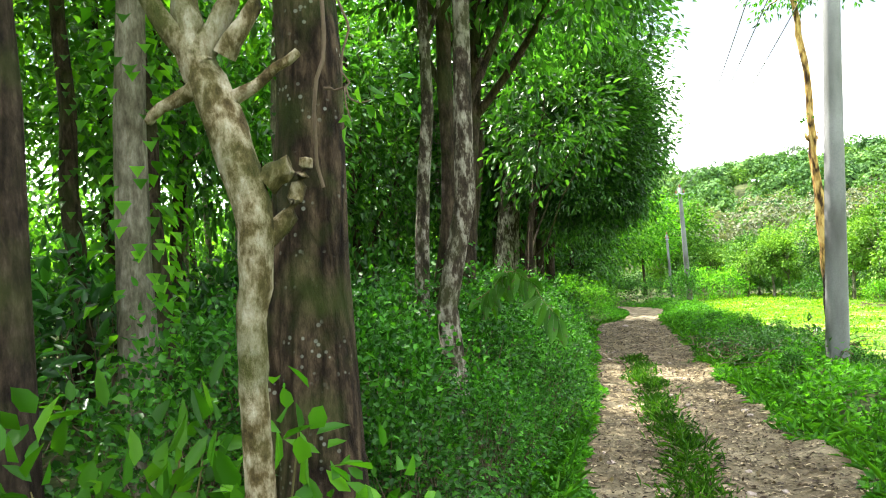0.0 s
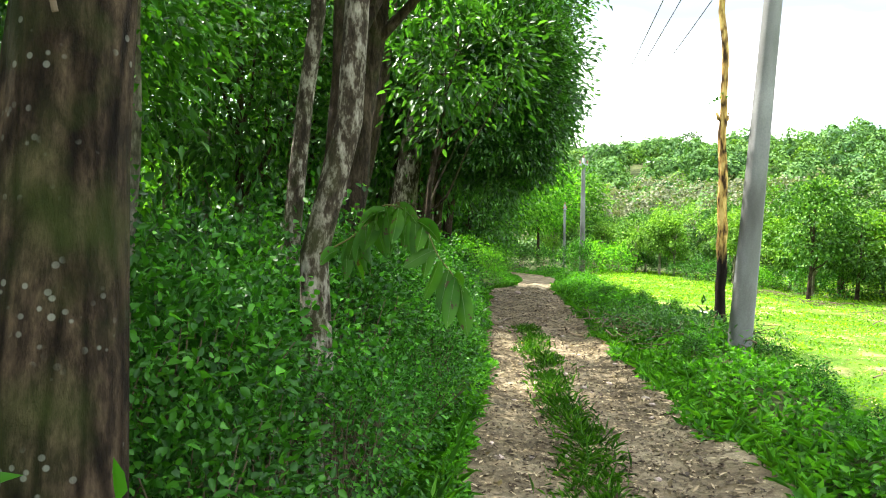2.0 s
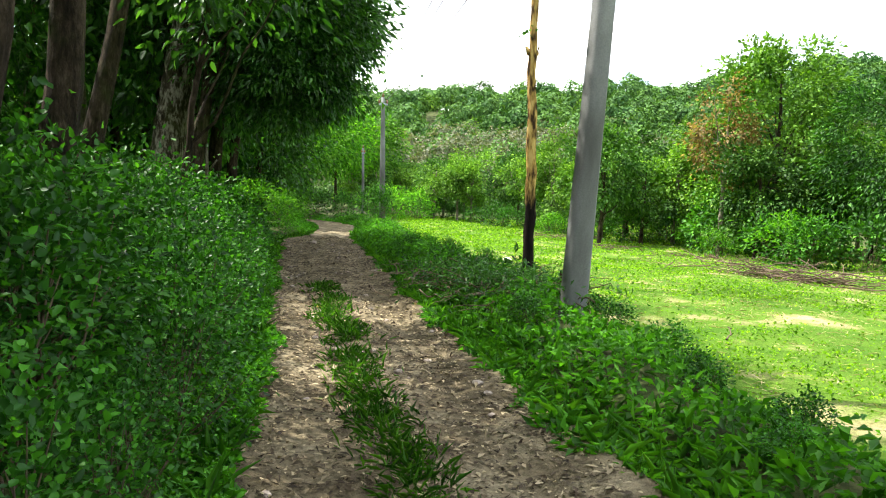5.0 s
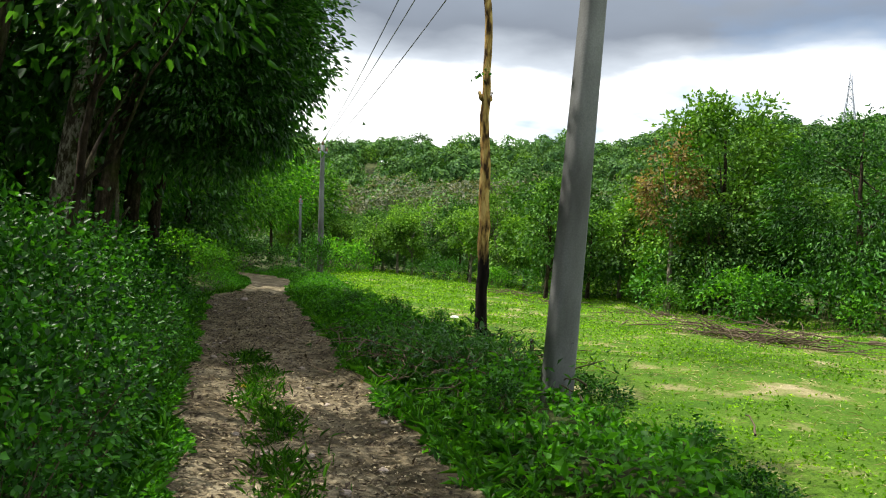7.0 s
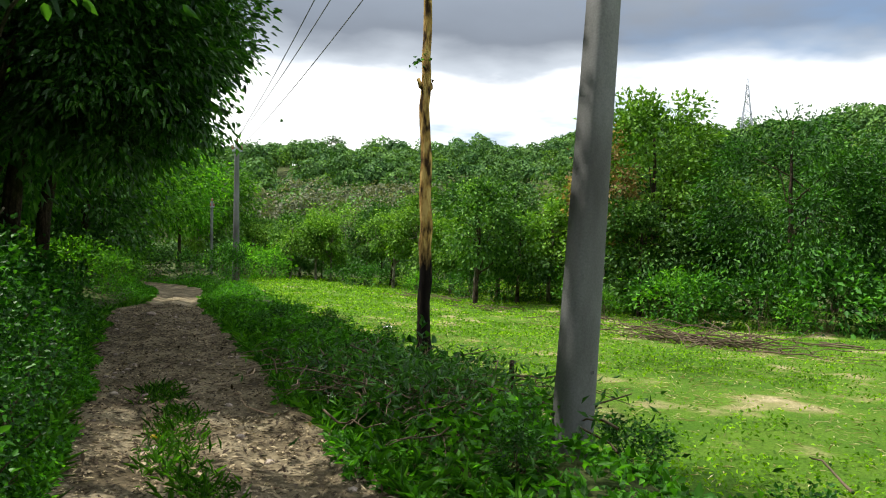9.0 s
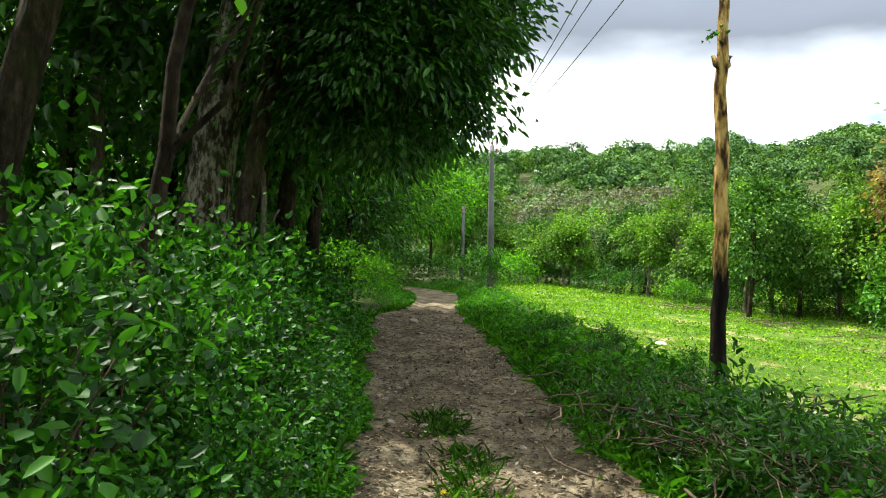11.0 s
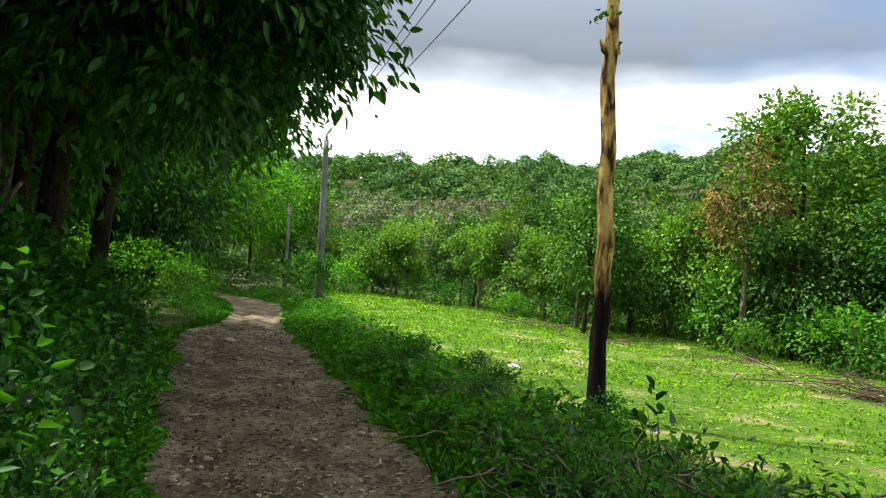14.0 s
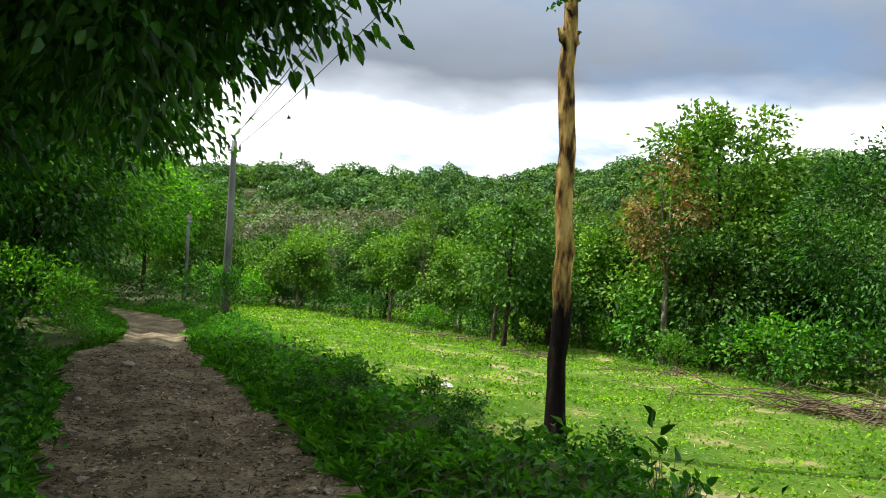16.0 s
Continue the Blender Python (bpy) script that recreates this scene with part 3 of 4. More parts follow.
# trees along the road's left side ---------------------------------------
def roadside_tree(x, y, seed, label, height, radius, lean, centre, radii, clusters, per, spread, leaf, bark, leaf_mat, **more):
    root = thing("tree", pose(x, y, float(terrain(x, y))), label, "tree", "roadside trees")
    return tree_parts(root, seed, height, radius, lean, centre, radii, clusters, per, spread, leaf, bark, leaf_mat, **more)


LONG = (0.165, 0.075)
# the two trunks that the walk passes close by
roadside_tree(-1.25, 3.1, 1, "stout brown-barked tree with pale lichen spots", 11, 0.17, (-0.1, 0.3), (-0.6, 0.6, 8.6), (2.4, 2.6, 2.2), 101, 51, 0.34, LONG, BARK_BROWN, LEAF_CANOPY, sides=24, rough=0.05, limbs=14, fork=0.6, flare=1.35, buttress=(-0.3, 0.08))
roadside_tree(-2.2, 2.36, 2, "dark mossy trunk beside the track", 10, 0.145, (-0.35, 0.2), (-1.2, 0.5, 8), (2.2, 2.2, 2.0), 72, 45, 0.34, LONG, BARK_DARK, LEAF_CANOPY, sides=16, rough=0.08, limbs=9, fork=0.6)
roadside_tree(-1.28, 5.5, 3, "mottled white-barked tree at the hedge", 10, 0.085, (0.35, 0.5), (0.0, 0.9, 6.6), (2.0, 2.4, 2.4), 130, 51, 0.33, LONG, BARK_MOTTLED, LEAF_CANOPY, sides=16, rough=0.09, limbs=14, fork=0.35)
roadside_tree(-1.94, 6.9, 4, "slender grey tree grown beside a stouter one", 8, 0.085, (0.3, 0.5), (-0.2, 0.6, 6.2), (1.4, 1.6, 1.6), 58, 45, 0.3, LONG, BARK_MOTTLED, LEAF_CANOPY, limbs=8)
roadside_tree(-1.95, 7.5, 5, "dark leaning tree hung with creepers", 9, 0.12, (0.45, 0.3), (0.8, 0.4, 6.0), (2.0, 2.2, 2.2), 116, 51, 0.33, LONG, BARK_DARK, LEAF_CANOPY, sides=12, rough=0.15, limbs=12, fork=0.35)
roadside_tree(-2.1, 9.0, 6, "dark forked tree hung with creepers", 9, 0.15, (0.5, 0.8), (0.9, 0.6, 6.2), (2.0, 2.3, 2.4), 116, 51, 0.33, LONG, BARK_DARK, LEAF_CANOPY, sides=12, rough=0.15, limbs=12, fork=0.35)
roadside_tree(-3.0, 16.8, 7, "stout leaning tree with flaking pale bark", 11, 0.3, (1.3, 0.7), (1.6, 1.6, 7.2), (2.6, 2.6, 2.5), 150, 54, 0.36, LONG, BARK_MOTTLED, LEAF_CANOPY, sides=18, rough=0.08, limbs=18, fork=0.4)
roadside_tree(-2.9, 12.6, 8, "dark slim tree in the roadside row", 10, 0.14, (1.2, 0.3), (2.6, 1.4, 6.9), (1.3, 1.2, 1.8), 90, 51, 0.34, LONG, BARK_DARK, LEAF_CANOPY, limbs=12)
roadside_tree(-2.7, 20.2, 9, "dark tree reaching out over the track", 10, 0.17, (1.1, 0.4), (1.5, 0.2, 5.6), (2.2, 2.8, 2.9), 360, 80, 0.3, (0.15, 0.06), BARK_DARK, LEAF_CANOPY, fine=True, limbs=16, fork=0.3)
roadside_tree(-2.5, 16.1, 13, "dark tree with a limb of leaves over the track", 8.5, 0.13, (1.5, 0.2), (1.7, 0.3, 4.2), (1.4, 1.4, 2.05), 420, 90, 0.25, (0.115, 0.045), BARK_DARK, LEAF_CANOPY, fine=True, limbs=14, fork=0.25)
roadside_tree(-3.3, 21.5, 10, "dark slender tree in the roadside row", 9, 0.12, (0.7, 0.2), (0.6, 0, 6.3), (2.2, 2.4, 2.4), 116, 51, 0.36, LONG, BARK_DARK, LEAF_CANOPY, limbs=10)
roadside_tree(-2.9, 25.5, 11, "leafy dark tree overhanging the track", 9.5, 0.16, (0.9, 0.3), (1.6, 0, 5.8), (2.3, 2.7, 2.9), 210, 56, 0.36, (0.21, 0.09), BARK_DARK, LEAF_CANOPY, limbs=14, fork=0.3)
roadside_tree(-4.9, 28.6, 12, "leafy dark tree by the side track", 9, 0.15, (0.6, 0.3), (1.2, 0, 5.4), (2.4, 2.7, 3.0), 180, 50, 0.4, (0.22, 0.1), BARK_DARK, LEAF_CANOPY, limbs=12, fork=0.3)
for k, (x, y) in enumerate([(-4.2, 36), (-3.4, 40.5), (-5.2, 45), (-3.2, 49), (-7.5, 51), (-1.8, 58), (-5.5, 60), (0.6, 64), (-11, 57), (3.2, 70)]):
    roadside_tree(x, y, 20 + k, "light green leafy tree at the road's bend", 8.5 + (k % 3) * 1.2, 0.14, (0.2, 0.2), (0.3, 0, 5.3), (2.9, 2.9, 3.2), 130, 40, 0.5, (0.3, 0.16), BARK_DARK, LEAF_BRIGHT if k in (4, 7) else LEAF_FOREST, limbs=9)

roadside_tree(-1.75, 11.6, 14, "young tree with sunlit green leaves over the hedge", 4.6, 0.05, (0.7, 0.3), (0.6, 0.2, 3.7), (1.1, 1.1, 1.0), 50, 30, 0.24, (0.15, 0.07), BARK_DARK, LEAF_CANOPY, fine=True, limbs=12, fork=0.3)
roadside_tree(-2.9, 35.2, 15, "low dark leafy tree beyond the side track", 6.5, 0.13, (0.3, 0.2), (0.2, 0.0, 3.2), (2.3, 1.8, 2.9), 130, 44, 0.4, (0.22, 0.11), BARK_DARK, LEAF_CANOPY, limbs=10, fork=0.2)
roadside_tree(-6.2, 34.8, 16, "low dark leafy tree beyond the side track", 7.0, 0.13, (0.3, 0.2), (0.2, 0.0, 3.4), (2.4, 1.8, 3.1), 130, 44, 0.4, (0.22, 0.11), BARK_DARK, LEAF_CANOPY, limbs=10, fork=0.2)
# second row, dense and dark, behind the first
_row = [roadside_tree(-7.4, 11.4, 41, "dark leafy tree deeper in the plantation", 9.5, 0.14, (0.3, 0.3), (0.3, 0, 5.4), (2.5, 2.5, 3.4), 130, 46, 0.42, (0.24, 0.11), BARK_DARK, LEAF_CANOPY, limbs=10, fork=0.3),
        roadside_tree(-6.4, 17.5, 42, "dark leafy tree deeper in the plantation", 9.0, 0.13, (-0.3, 0.3), (-0.2, 0, 5.0), (2.6, 2.6, 3.3), 130, 46, 0.42, (0.24, 0.11), BARK_DARK, LEAF_CANOPY, limbs=10, fork=0.3)]
for k, (x, y) in enumerate([(-3.3, 18.7), (-3.6, 23.3), (-5.6, 24.6), (-6.0, 28.6), (-9.0, 25.0), (-9.5, 30.5)]):
    copy_thing(_row[k % 2], pose(x, y, float(terrain(x, y)), 0, 0, 70 * k))

# forked thin tree close to the path
fork = thing("tree", pose(-0.84, 1.8, 0.05), "thin pale-barked forked tree with cut branches", "tree", "roadside trees")
gf = np.random.default_rng(9)


def limb(pts, radii, k=9):
    """A bent limb in the tree's own plane: points across and up, radii from end to end."""
    s = np.linspace(0, 1, k)
    q = np.linspace(0, 1, len(pts))
    a, h = np.interp(s, q, [p[0] for p in pts]), np.interp(s, q, [p[1] for p in pts])
    w = wander((0, 0, 0), (0, 0, 0), k, 0.004, gf)
    return np.stack([a * 1.36, a * 0.35, np.where(h < 1.54, h, 1.54 + (h - 1.54) * 1.42)], -1) + w, np.interp(s, np.linspace(0, 1, len(radii)), radii) * 1.25


_runs = [limb([(0.0, -0.1), (-0.005, 0.35), (-0.015, 0.8), (-0.02, 1.2), (-0.012, 1.45), (0.0, 1.68), (-0.045, 1.84), (-0.11, 1.97), (-0.14, 2.12), (-0.15, 3.2)], [0.04, 0.034, 0.03, 0.028, 0.031, 0.038, 0.04, 0.036, 0.024, 0.015], 44),
         limb([(-0.09, 1.93), (-0.16, 2.02), (-0.21, 2.12), (-0.3, 2.6)], [0.028, 0.022, 0.017, 0.012]),
         limb([(-0.1, 1.95), (-0.06, 2.02), (-0.02, 2.1), (0.1, 2.6)], [0.03, 0.022, 0.016, 0.01]),
         limb([(-0.05, 1.95), (0.0, 2.02), (0.04, 2.1), (0.12, 2.5)], [0.024, 0.016, 0.013, 0.008]),
         limb([(-0.06, 1.86), (0.0, 1.89), (0.08, 1.95)], [0.018, 0.012, 0.009]),
         limb([(-0.1, 1.9), (-0.16, 1.87), (-0.19, 1.84)], [0.02, 0.012, 0.01]),
         limb([(0.0, 1.62), (0.045, 1.66), (0.075, 1.72), (0.085, 1.76)], [0.026, 0.018, 0.016, 0.014]),
         limb([(0.01, 1.72), (0.05, 1.75), (0.06, 1.74)], [0.03, 0.024, 0.01])]
part("trunk", tubes("trunk", BARK_PALE, _runs, 14, 0.09, 5), fork)
_c, _p, _d, _n2 = crown_leaves(gf, (-0.2, 0.1, 4.3), (0.9, 0.9, 0.7), 24, 22, 0.2, 0.4)
part("crown", leaf_mesh("crown", LEAF_HEDGE, _p, _d, _n2, 0.13, 0.06, True), fork)

# creepers hanging on the stout trunk
vine = tagged(new("creeper", tubes("creeper", TWIG, [(wander((-0.96, 2.28, 1.72), (-0.9, 2.3, 3.0), 14, 0.02, gf), np.linspace(0.007, 0.011, 14)), (wander((-0.94, 2.28, 2.1), (-0.74, 2.24, 2.02), 8, 0.012, gf), np.linspace(0.006, 0.003, 8)), (wander((-0.92, 2.29, 2.5), (-0.82, 2.24, 1.95), 10, 0.022, gf), np.linspace(0.006, 0.003, 10))], 8, 0.1)), "bare grey creeper stem climbing the stout trunk", "creeper")
vine.matrix_world = pose(-0.12, 0.5, 0.25)
_p = np.array([-0.86, 2.72, 2.28]) + gf.normal(0, 1, (14, 3)) * (0.06, 0.06, 0.07)
tagged(new("creeper_leaves", leaf_mesh("creeper_leaves", LEAF_BRIGHT, _p, gf.normal(0, 0.6, (14, 3)) + (0.3, 0, -0.6), gf.normal(0, 0.5, (14, 3)) + (0, -0.6, 0.6), 0.065, 0.036, True)), "bright green creeper leaves on the stout trunk", "creeper")

# forest on the left ------------------------------------------------------
def forest_model(seed, kind):
    root = thing("forest_tree", pose(0, 0, 0), "slender plantation tree wrapped in climbing leaves", "tree", "plantation trees")
    g = np.random.default_rng(seed)
    tree_parts(root, seed, 11, 0.11, (g.normal(0, 0.4), g.normal(0, 0.4)), (0, 0, 8.2), (2.1, 2.1, 2.8), 60, 20, 0.5, (0.26, 0.12), BARK_DARK if kind else BARK_GREY, LEAF_FOREST, limbs=8, fork=0.6, sides=8)
    k = 280
    z = g.uniform(0.3, 6.0, k)
    a = g.random(k) * 6.28
    r = 0.13 + g.exponential(0.08, k)
    p = np.stack([np.cos(a) * r, np.sin(a) * r, z], -1)
    part("climber", leaf_mesh("climber", LEAF_BRIGHT, p, np.stack([np.cos(a), np.sin(a), -0.7 + 0 * a], -1), np.stack([np.cos(a), np.sin(a), 0.7 + 0 * a], -1), 0.12, 0.09), root, "climbing leaves on the trunk", "stuff")
    return root


forest = [forest_model(50 + k, k % 2) for k in range(4)]
fr = np.random.default_rng(77)
spots = []
for k in range(1600):
    x, y = (fr.uniform(-16, -3.0), fr.uniform(-2, 24)) if k < 700 else (fr.uniform(-34, -2.9), fr.uniform(-8, 46))
    if len(spots) < 72 and all(math.hypot(x - a, y - b) > (1.8 if k < 700 else 2.3) for a, b in spots) and not (29 < y < 34 and x > -8) and not (8.5 < y < 18 and x > -7.5):
        spots.append((x, y))
for k, (x, y) in enumerate(spots):
    m = pose(x, y, float(terrain(x, y)), 0, 0, fr.uniform(0, 360)) @ Matrix.Scale(fr.uniform(0.8, 1.15), 4)
    if k < 4:
        forest[k].matrix_world = m
    else:
        o = copy_thing(forest[k % 4], m)
        o.scale = [fr.uniform(0.8, 1.15)] * 3


def shrub(name, seed, label, category, group, mat, twig, width, height, count, leaf, stems=9, fine=False, droop=0.25, pose_m=None):
    root = thing(name, pose_m or pose(0, 0, 0), label, category, group)
    g = np.random.default_rng(seed)
    tips = unit(g.normal(0, 1, (stems * 4, 3)) + (0, 0, 0.55)) * (width, width, height * 0.55) * g.uniform(0.55, 1.1, (stems * 4, 1)) + (0, 0, height * 0.5)
    tips[:, 2] = np.clip(tips[:, 2], 0.04, None)
    runs = [(wander((g.normal(0, width * 0.15), g.normal(0, width * 0.15), -0.05), t, 4, 0.03, g), np.linspace(0.01, 0.003, 4)) for t in tips[: stems * 2]]
    part("stem_tangle", tubes("stem_tangle", twig, runs, 4), root, kind="stuff")
    owner = g.integers(0, len(tips), count)
    off = g.normal(0, 1, (count, 3)) * (width * 0.2, width * 0.2, height * 0.13)
    p = tips[owner] + off
    p[:, 2] = np.abs(p[:, 2])
    d = unit(p - (0, 0, height * 0.35)) + g.normal(0, 0.5, p.shape) - (0, 0, droop)
    n = g.normal(0, 0.45, p.shape) + (0, 0, 1.0) + unit(p * (1, 1, 0)) * 0.5
    part("foliage", leaf_mesh("foliage", mat, p, d, n, leaf[0] * g.uniform(0.5, 1.3, count), leaf[1] * g.uniform(0.6, 1.3, count), fine), root)
    return root


# glossy undergrowth of the plantation
under = [shrub("coffee_shrub", 90 + k, "glossy dark green coffee shrub under the trees", "shrub", "plantation undergrowth", LEAF_COFFEE, TWIG, 0.7, 1.45, 520, (0.16, 0.07), fine=True) for k in range(3)]
ur = np.random.default_rng(8)
k, placed = 0, []
while k < 84:
    x, y = (ur.uniform(-9, -3.5), ur.uniform(-3, 24)) if k < 58 else (ur.uniform(-24, -6), ur.uniform(-3, 40))
    if 30 < y < 34 and x > -7:
        continue
    m = pose(x, y, float(terrain(x, y)) - 0.05, 0, 0, ur.uniform(0, 360))
    if k < 3:
        under[k].matrix_world = m
    else:
        o = copy_thing(under[k % 3], m)
        o.scale = [ur.uniform(0.75, 1.15)] * 3
    k += 1

# hedge of wild shrubs along the road's left side
hedge = [shrub("hedge_shrub", 110 + k, "tangled wild green shrub at the track's edge", "shrub", "roadside hedge", LEAF_HEDGE, TWIG, 0.5, 1.1, 1100, (0.085, 0.056)) for k in range(4)]
near_hedge = [shrub("hedge_shrub", 120 + k, "tangled wild green shrub at the track's edge", "shrub", "roadside hedge", LEAF_HEDGE, TWIG, 0.5, 1.1, 2100, (0.05, 0.033), 14, True) for k in range(3)]
hr = np.random.default_rng(15)
used = set()
k = 0
for row, (x0, sc) in enumerate(((-0.6, 0.85), (-1.05, 1.12), (-1.65, 1.2))):
    y = (3.7, 3.7, 3.0)[row]
    while y < (24.6, 24, 22)[row]:
        x = x0 + hr.normal(0, 0.1) + float(road_left(y))
        m = pose(x, y, float(terrain(x, y)) - 0.04, hr.normal(0, 4), hr.normal(0, 4), hr.uniform(0, 360))
        s = sc * hr.uniform(0.75, 1.2) * (0.87 + 0.09 * float(sstep(6, 9.5, y)) - 0.38 * float(sstep(18, 23, y)))
        model = near_hedge[k % 3] if y < 16.0 else hedge[k % 4]
        if model.name in used:
            o = copy_thing(model, m)
        else:
            o = model
            used.add(o.name)
            o.matrix_world = m
        o.scale = (s, s, s)
        y += hr.uniform(0.55, 0.8) * (1 if y < 14 else 1.35)
        k += 1
o = copy_thing(hedge[1], pose(2.2, 34.6, -0.1, 0, 0, 30))
o.scale = (0.75, 0.75, 1.5)
tagged(o, "dark shrub grown round a pole's foot", "shrub", "verge shrubs")
for k in range(28):
    y = hr.uniform(1.5, 24)
    x = float(road_right(y)) + hr.uniform(0.6, 1.9)
    o = copy_thing(hedge[k % 4], pose(x, y, float(terrain(x, y)) - 0.05, 0, 0, hr.uniform(0, 360)))
    s = hr.uniform(0.2, 0.36)
    o.scale = (s * 1.3, s * 1.3, s)
    tagged(o, "low tangled green shrub on the verge", "shrub", "verge shrubs")


def scatter(name, label, category, mat, x, y, z, length, width, rise, g, fine=False, curl=0.2, flat=0.5):
    k = len(x)
    p = np.stack([x, y, z], -1)
    d = g.normal(0, 1, (k, 3)) * (1, 1, flat) + (0, 0, rise)
    n = g.normal(0, flat, (k, 3)) + (0, 0, 1.0)
    return tagged(new(name, leaf_mesh(name, mat, p, d, n, length, width, fine, curl)), label, category, kind="stuff")


# low weeds: at the hedge's foot, on the verge, in the middle strip, over the field
k = 36000
y = ur.uniform(0.6, 38, k)
x = road_left(y) + 0.03 - np.abs(ur.normal(0, 0.22 + 0.6 * sstep(27, 29, y), k)) + 0.1 * ripple(y * 0, y, 0.5, 5)
keep = (y < 25.8) | (y > 29.0 + 0.6 * sstep(-1, -3, x))
x, y = x[keep], y[keep]
k = len(x)
zt = np.maximum(terrain(x, y), road_z(x, y)) + ur.random(k) ** 1.6 * (0.1 + 0.9 * sstep(-0.15, -0.7, x - road_left(y))) * 0.55
scatter("low_weeds", "low green weeds at the hedge's foot", "weeds", LEAF_LOW, x, y, zt, ur.uniform(0.03, 0.075, k), ur.uniform(0.02, 0.04, k), 0.5, ur)
k = 58000
y = ur.uniform(0, 1, k) ** 1.5 * 48 - 5
x = road_right(y) + np.abs(ur.normal(0, 1, k)) * (1.15 - 0.35 * sstep(14, 20, y) + 0.15 * np.sin(y * 0.9)) + 0.1 * ripple(y * 0, y, 0.45, 6)
hump = np.clip(0.1 + 0.15 * ripple(x, y, 0.42, 12), 0.02, 0.3) * sstep(0.0, 0.8, x - road_right(y)) * (1 - 0.85 * sstep(2.4, 3.3, x))
zt = np.maximum(terrain(x, y), np.where(x < road_right(y) + 0.6, road_z(x, y), -1)) + ur.random(k) ** 0.6 * hump * 1.3
scatter("verge_weeds", "dense low green weeds on the verge", "weeds", LEAF_LOW, x, y, zt, ur.uniform(0.045, 0.12, k), ur.uniform(0.03, 0.06, k), 0.5, ur)
k = 12500
y = ur.uniform(-1, 22, k)
x = (road_left(y) + road_right(y)) / 2 - 0.14 + ur.normal(0, 0.11, k) + 0.07 * ripple(y * 0, y, 0.8, 7)
keep = (ripple(y * 0, y, 0.6, 21) > -1.0 + 1.5 * sstep(11, 17, y)) & (ur.random(k) < 1 - 0.6 * sstep(14, 24, y))
keep &= y < 15.6
x, y = x[keep], y[keep]
scatter("strip_grass", "tufts of grass between the wheel ruts", "grass", GRASS, x, y, road_z(x, y) - 0.01, ur.uniform(0.04, 0.15, len(x)), ur.uniform(0.0025, 0.005, len(x)), 1.1, ur, curl=0.35)
k = 9000
y = ur.uniform(-1, 30, k)
side = ur.random(k) < 0.5
x = np.where(side, road_right(y) + 0.05 + np.abs(ur.normal(0, 0.3, k)), road_left(y) - 0.05 - np.abs(ur.normal(0, 0.2, k)))
scatter("edge_grass", "fine grass along both edges of the track", "grass", GRASS, x, y, np.maximum(road_z(x, y), terrain(x, y)) - 0.01, ur.uniform(0.08, 0.26, k), ur.uniform(0.005, 0.012, k), 1.0, ur, curl=0.35)
k = 120000
r = ur.random(k)
y = -2 + 72 * r ** 2.1
x = 3.5 + ur.random(k) ** 1.15 * (8.5 + y * 0.26)
bare_patch = ripple(x, y, 1.5, 31) + 0.5 * ripple(x, y, 0.4, 32) + 0.85 * (1 - sstep(16, 24, y))
keep = ur.random(k) < 0.1 + 0.88 * sstep(1.15, 0.25, bare_patch)
x, y = x[keep], y[keep]
size = 0.028 + 0.0015 * np.maximum(y, 0)
scatter("field_weeds", "low bright green weeds covering the field", "weeds", FIELD_LEAF, x, y, terrain(x, y) + 0.03 + ur.random(len(x)) * 0.05, size * ur.uniform(0.7, 1.5, len(x)), size * ur.uniform(0.5, 0.9, len(x)), 0.7, ur)

k = 21000
y = 5 + 24 * ur.random(k) ** 1.3
x = 3.6 + ur.random(k) * 10
keep = ur.random(k) < 0.2 + 0.8 * sstep(0.0, 0.9, ripple(x, y, 1.5, 31) + 0.5 * ripple(x, y, 0.4, 32))
x, y = x[keep], y[keep]
k = len(x)
scatter("field_straw", "dry straw and dead stems lying in the field", "straw", STRAW, x, y, terrain(x, y) + 0.045, ur.uniform(0.05, 0.2, k), ur.uniform(0.006, 0.016, k), 0.05, ur, curl=0.05, flat=0.18)

# dry leaves and stones on the track
k = 34000
y = ur.uniform(0, 1, k) ** 1.15 * 28
x = (road_left(y) + road_right(y)) / 2 + ur.uniform(-0.5, 0.5, k) * (road_right(y) - road_left(y)) * (1 + 0.05 * ur.normal(0, 1, k))
scatter("leaf_litter", "dry brown and pale leaves scattered on the track", "leaves", LITTER, x, y, road_z(x, y) + 0.012, 0.016 + 0.075 * ur.random(k) ** 2.2, 0.01 + 0.03 * ur.random(k) ** 1.6, 0.0, ur, curl=-0.06, flat=0.13)


def stone(g, size, mat, x, y, z, label, name="stone", group="stones on the track"):
    bm = bmesh.new()
    bmesh.ops.create_icosphere(bm, subdivisions=2, radius=size)
    for v in bm.verts:
        v.co *= 1 + 0.35 * noise.noise(v.co * (1.3 / size) + Vector((x, y, z)))
        v.co.z *= 0.55
    me = bpy.data.meshes.new(name)
    bm.to_mesh(me)
    bm.free()
    me.materials.append(mat)
    ob = new(name, me)
    ob.matrix_world = pose(x, y, z, 0, 0, g.uniform(0, 360))
    return tagged(ob, label, "stone", group)


for k in range(90):
    y = ur.uniform(4, 26)
    x = float(road_left(y) + ur.uniform(0.05, 0.95) * (road_right(y) - road_left(y)))
    stone(ur, ur.uniform(0.018, 0.045), STONE, x, y, float(road_z(x, y)) + 0.006, "small brown stone half sunk in the track")
stone(ur, 0.1, STONE, -0.42, 24.6, 0.05, "dark lump of stone on the track")
stone(ur, 0.13, PALE_STONE, 5.36, 26.0, float(terrain(5.36, 26.0)) + 0.06, "pale stone lying in the field", group="field stones")

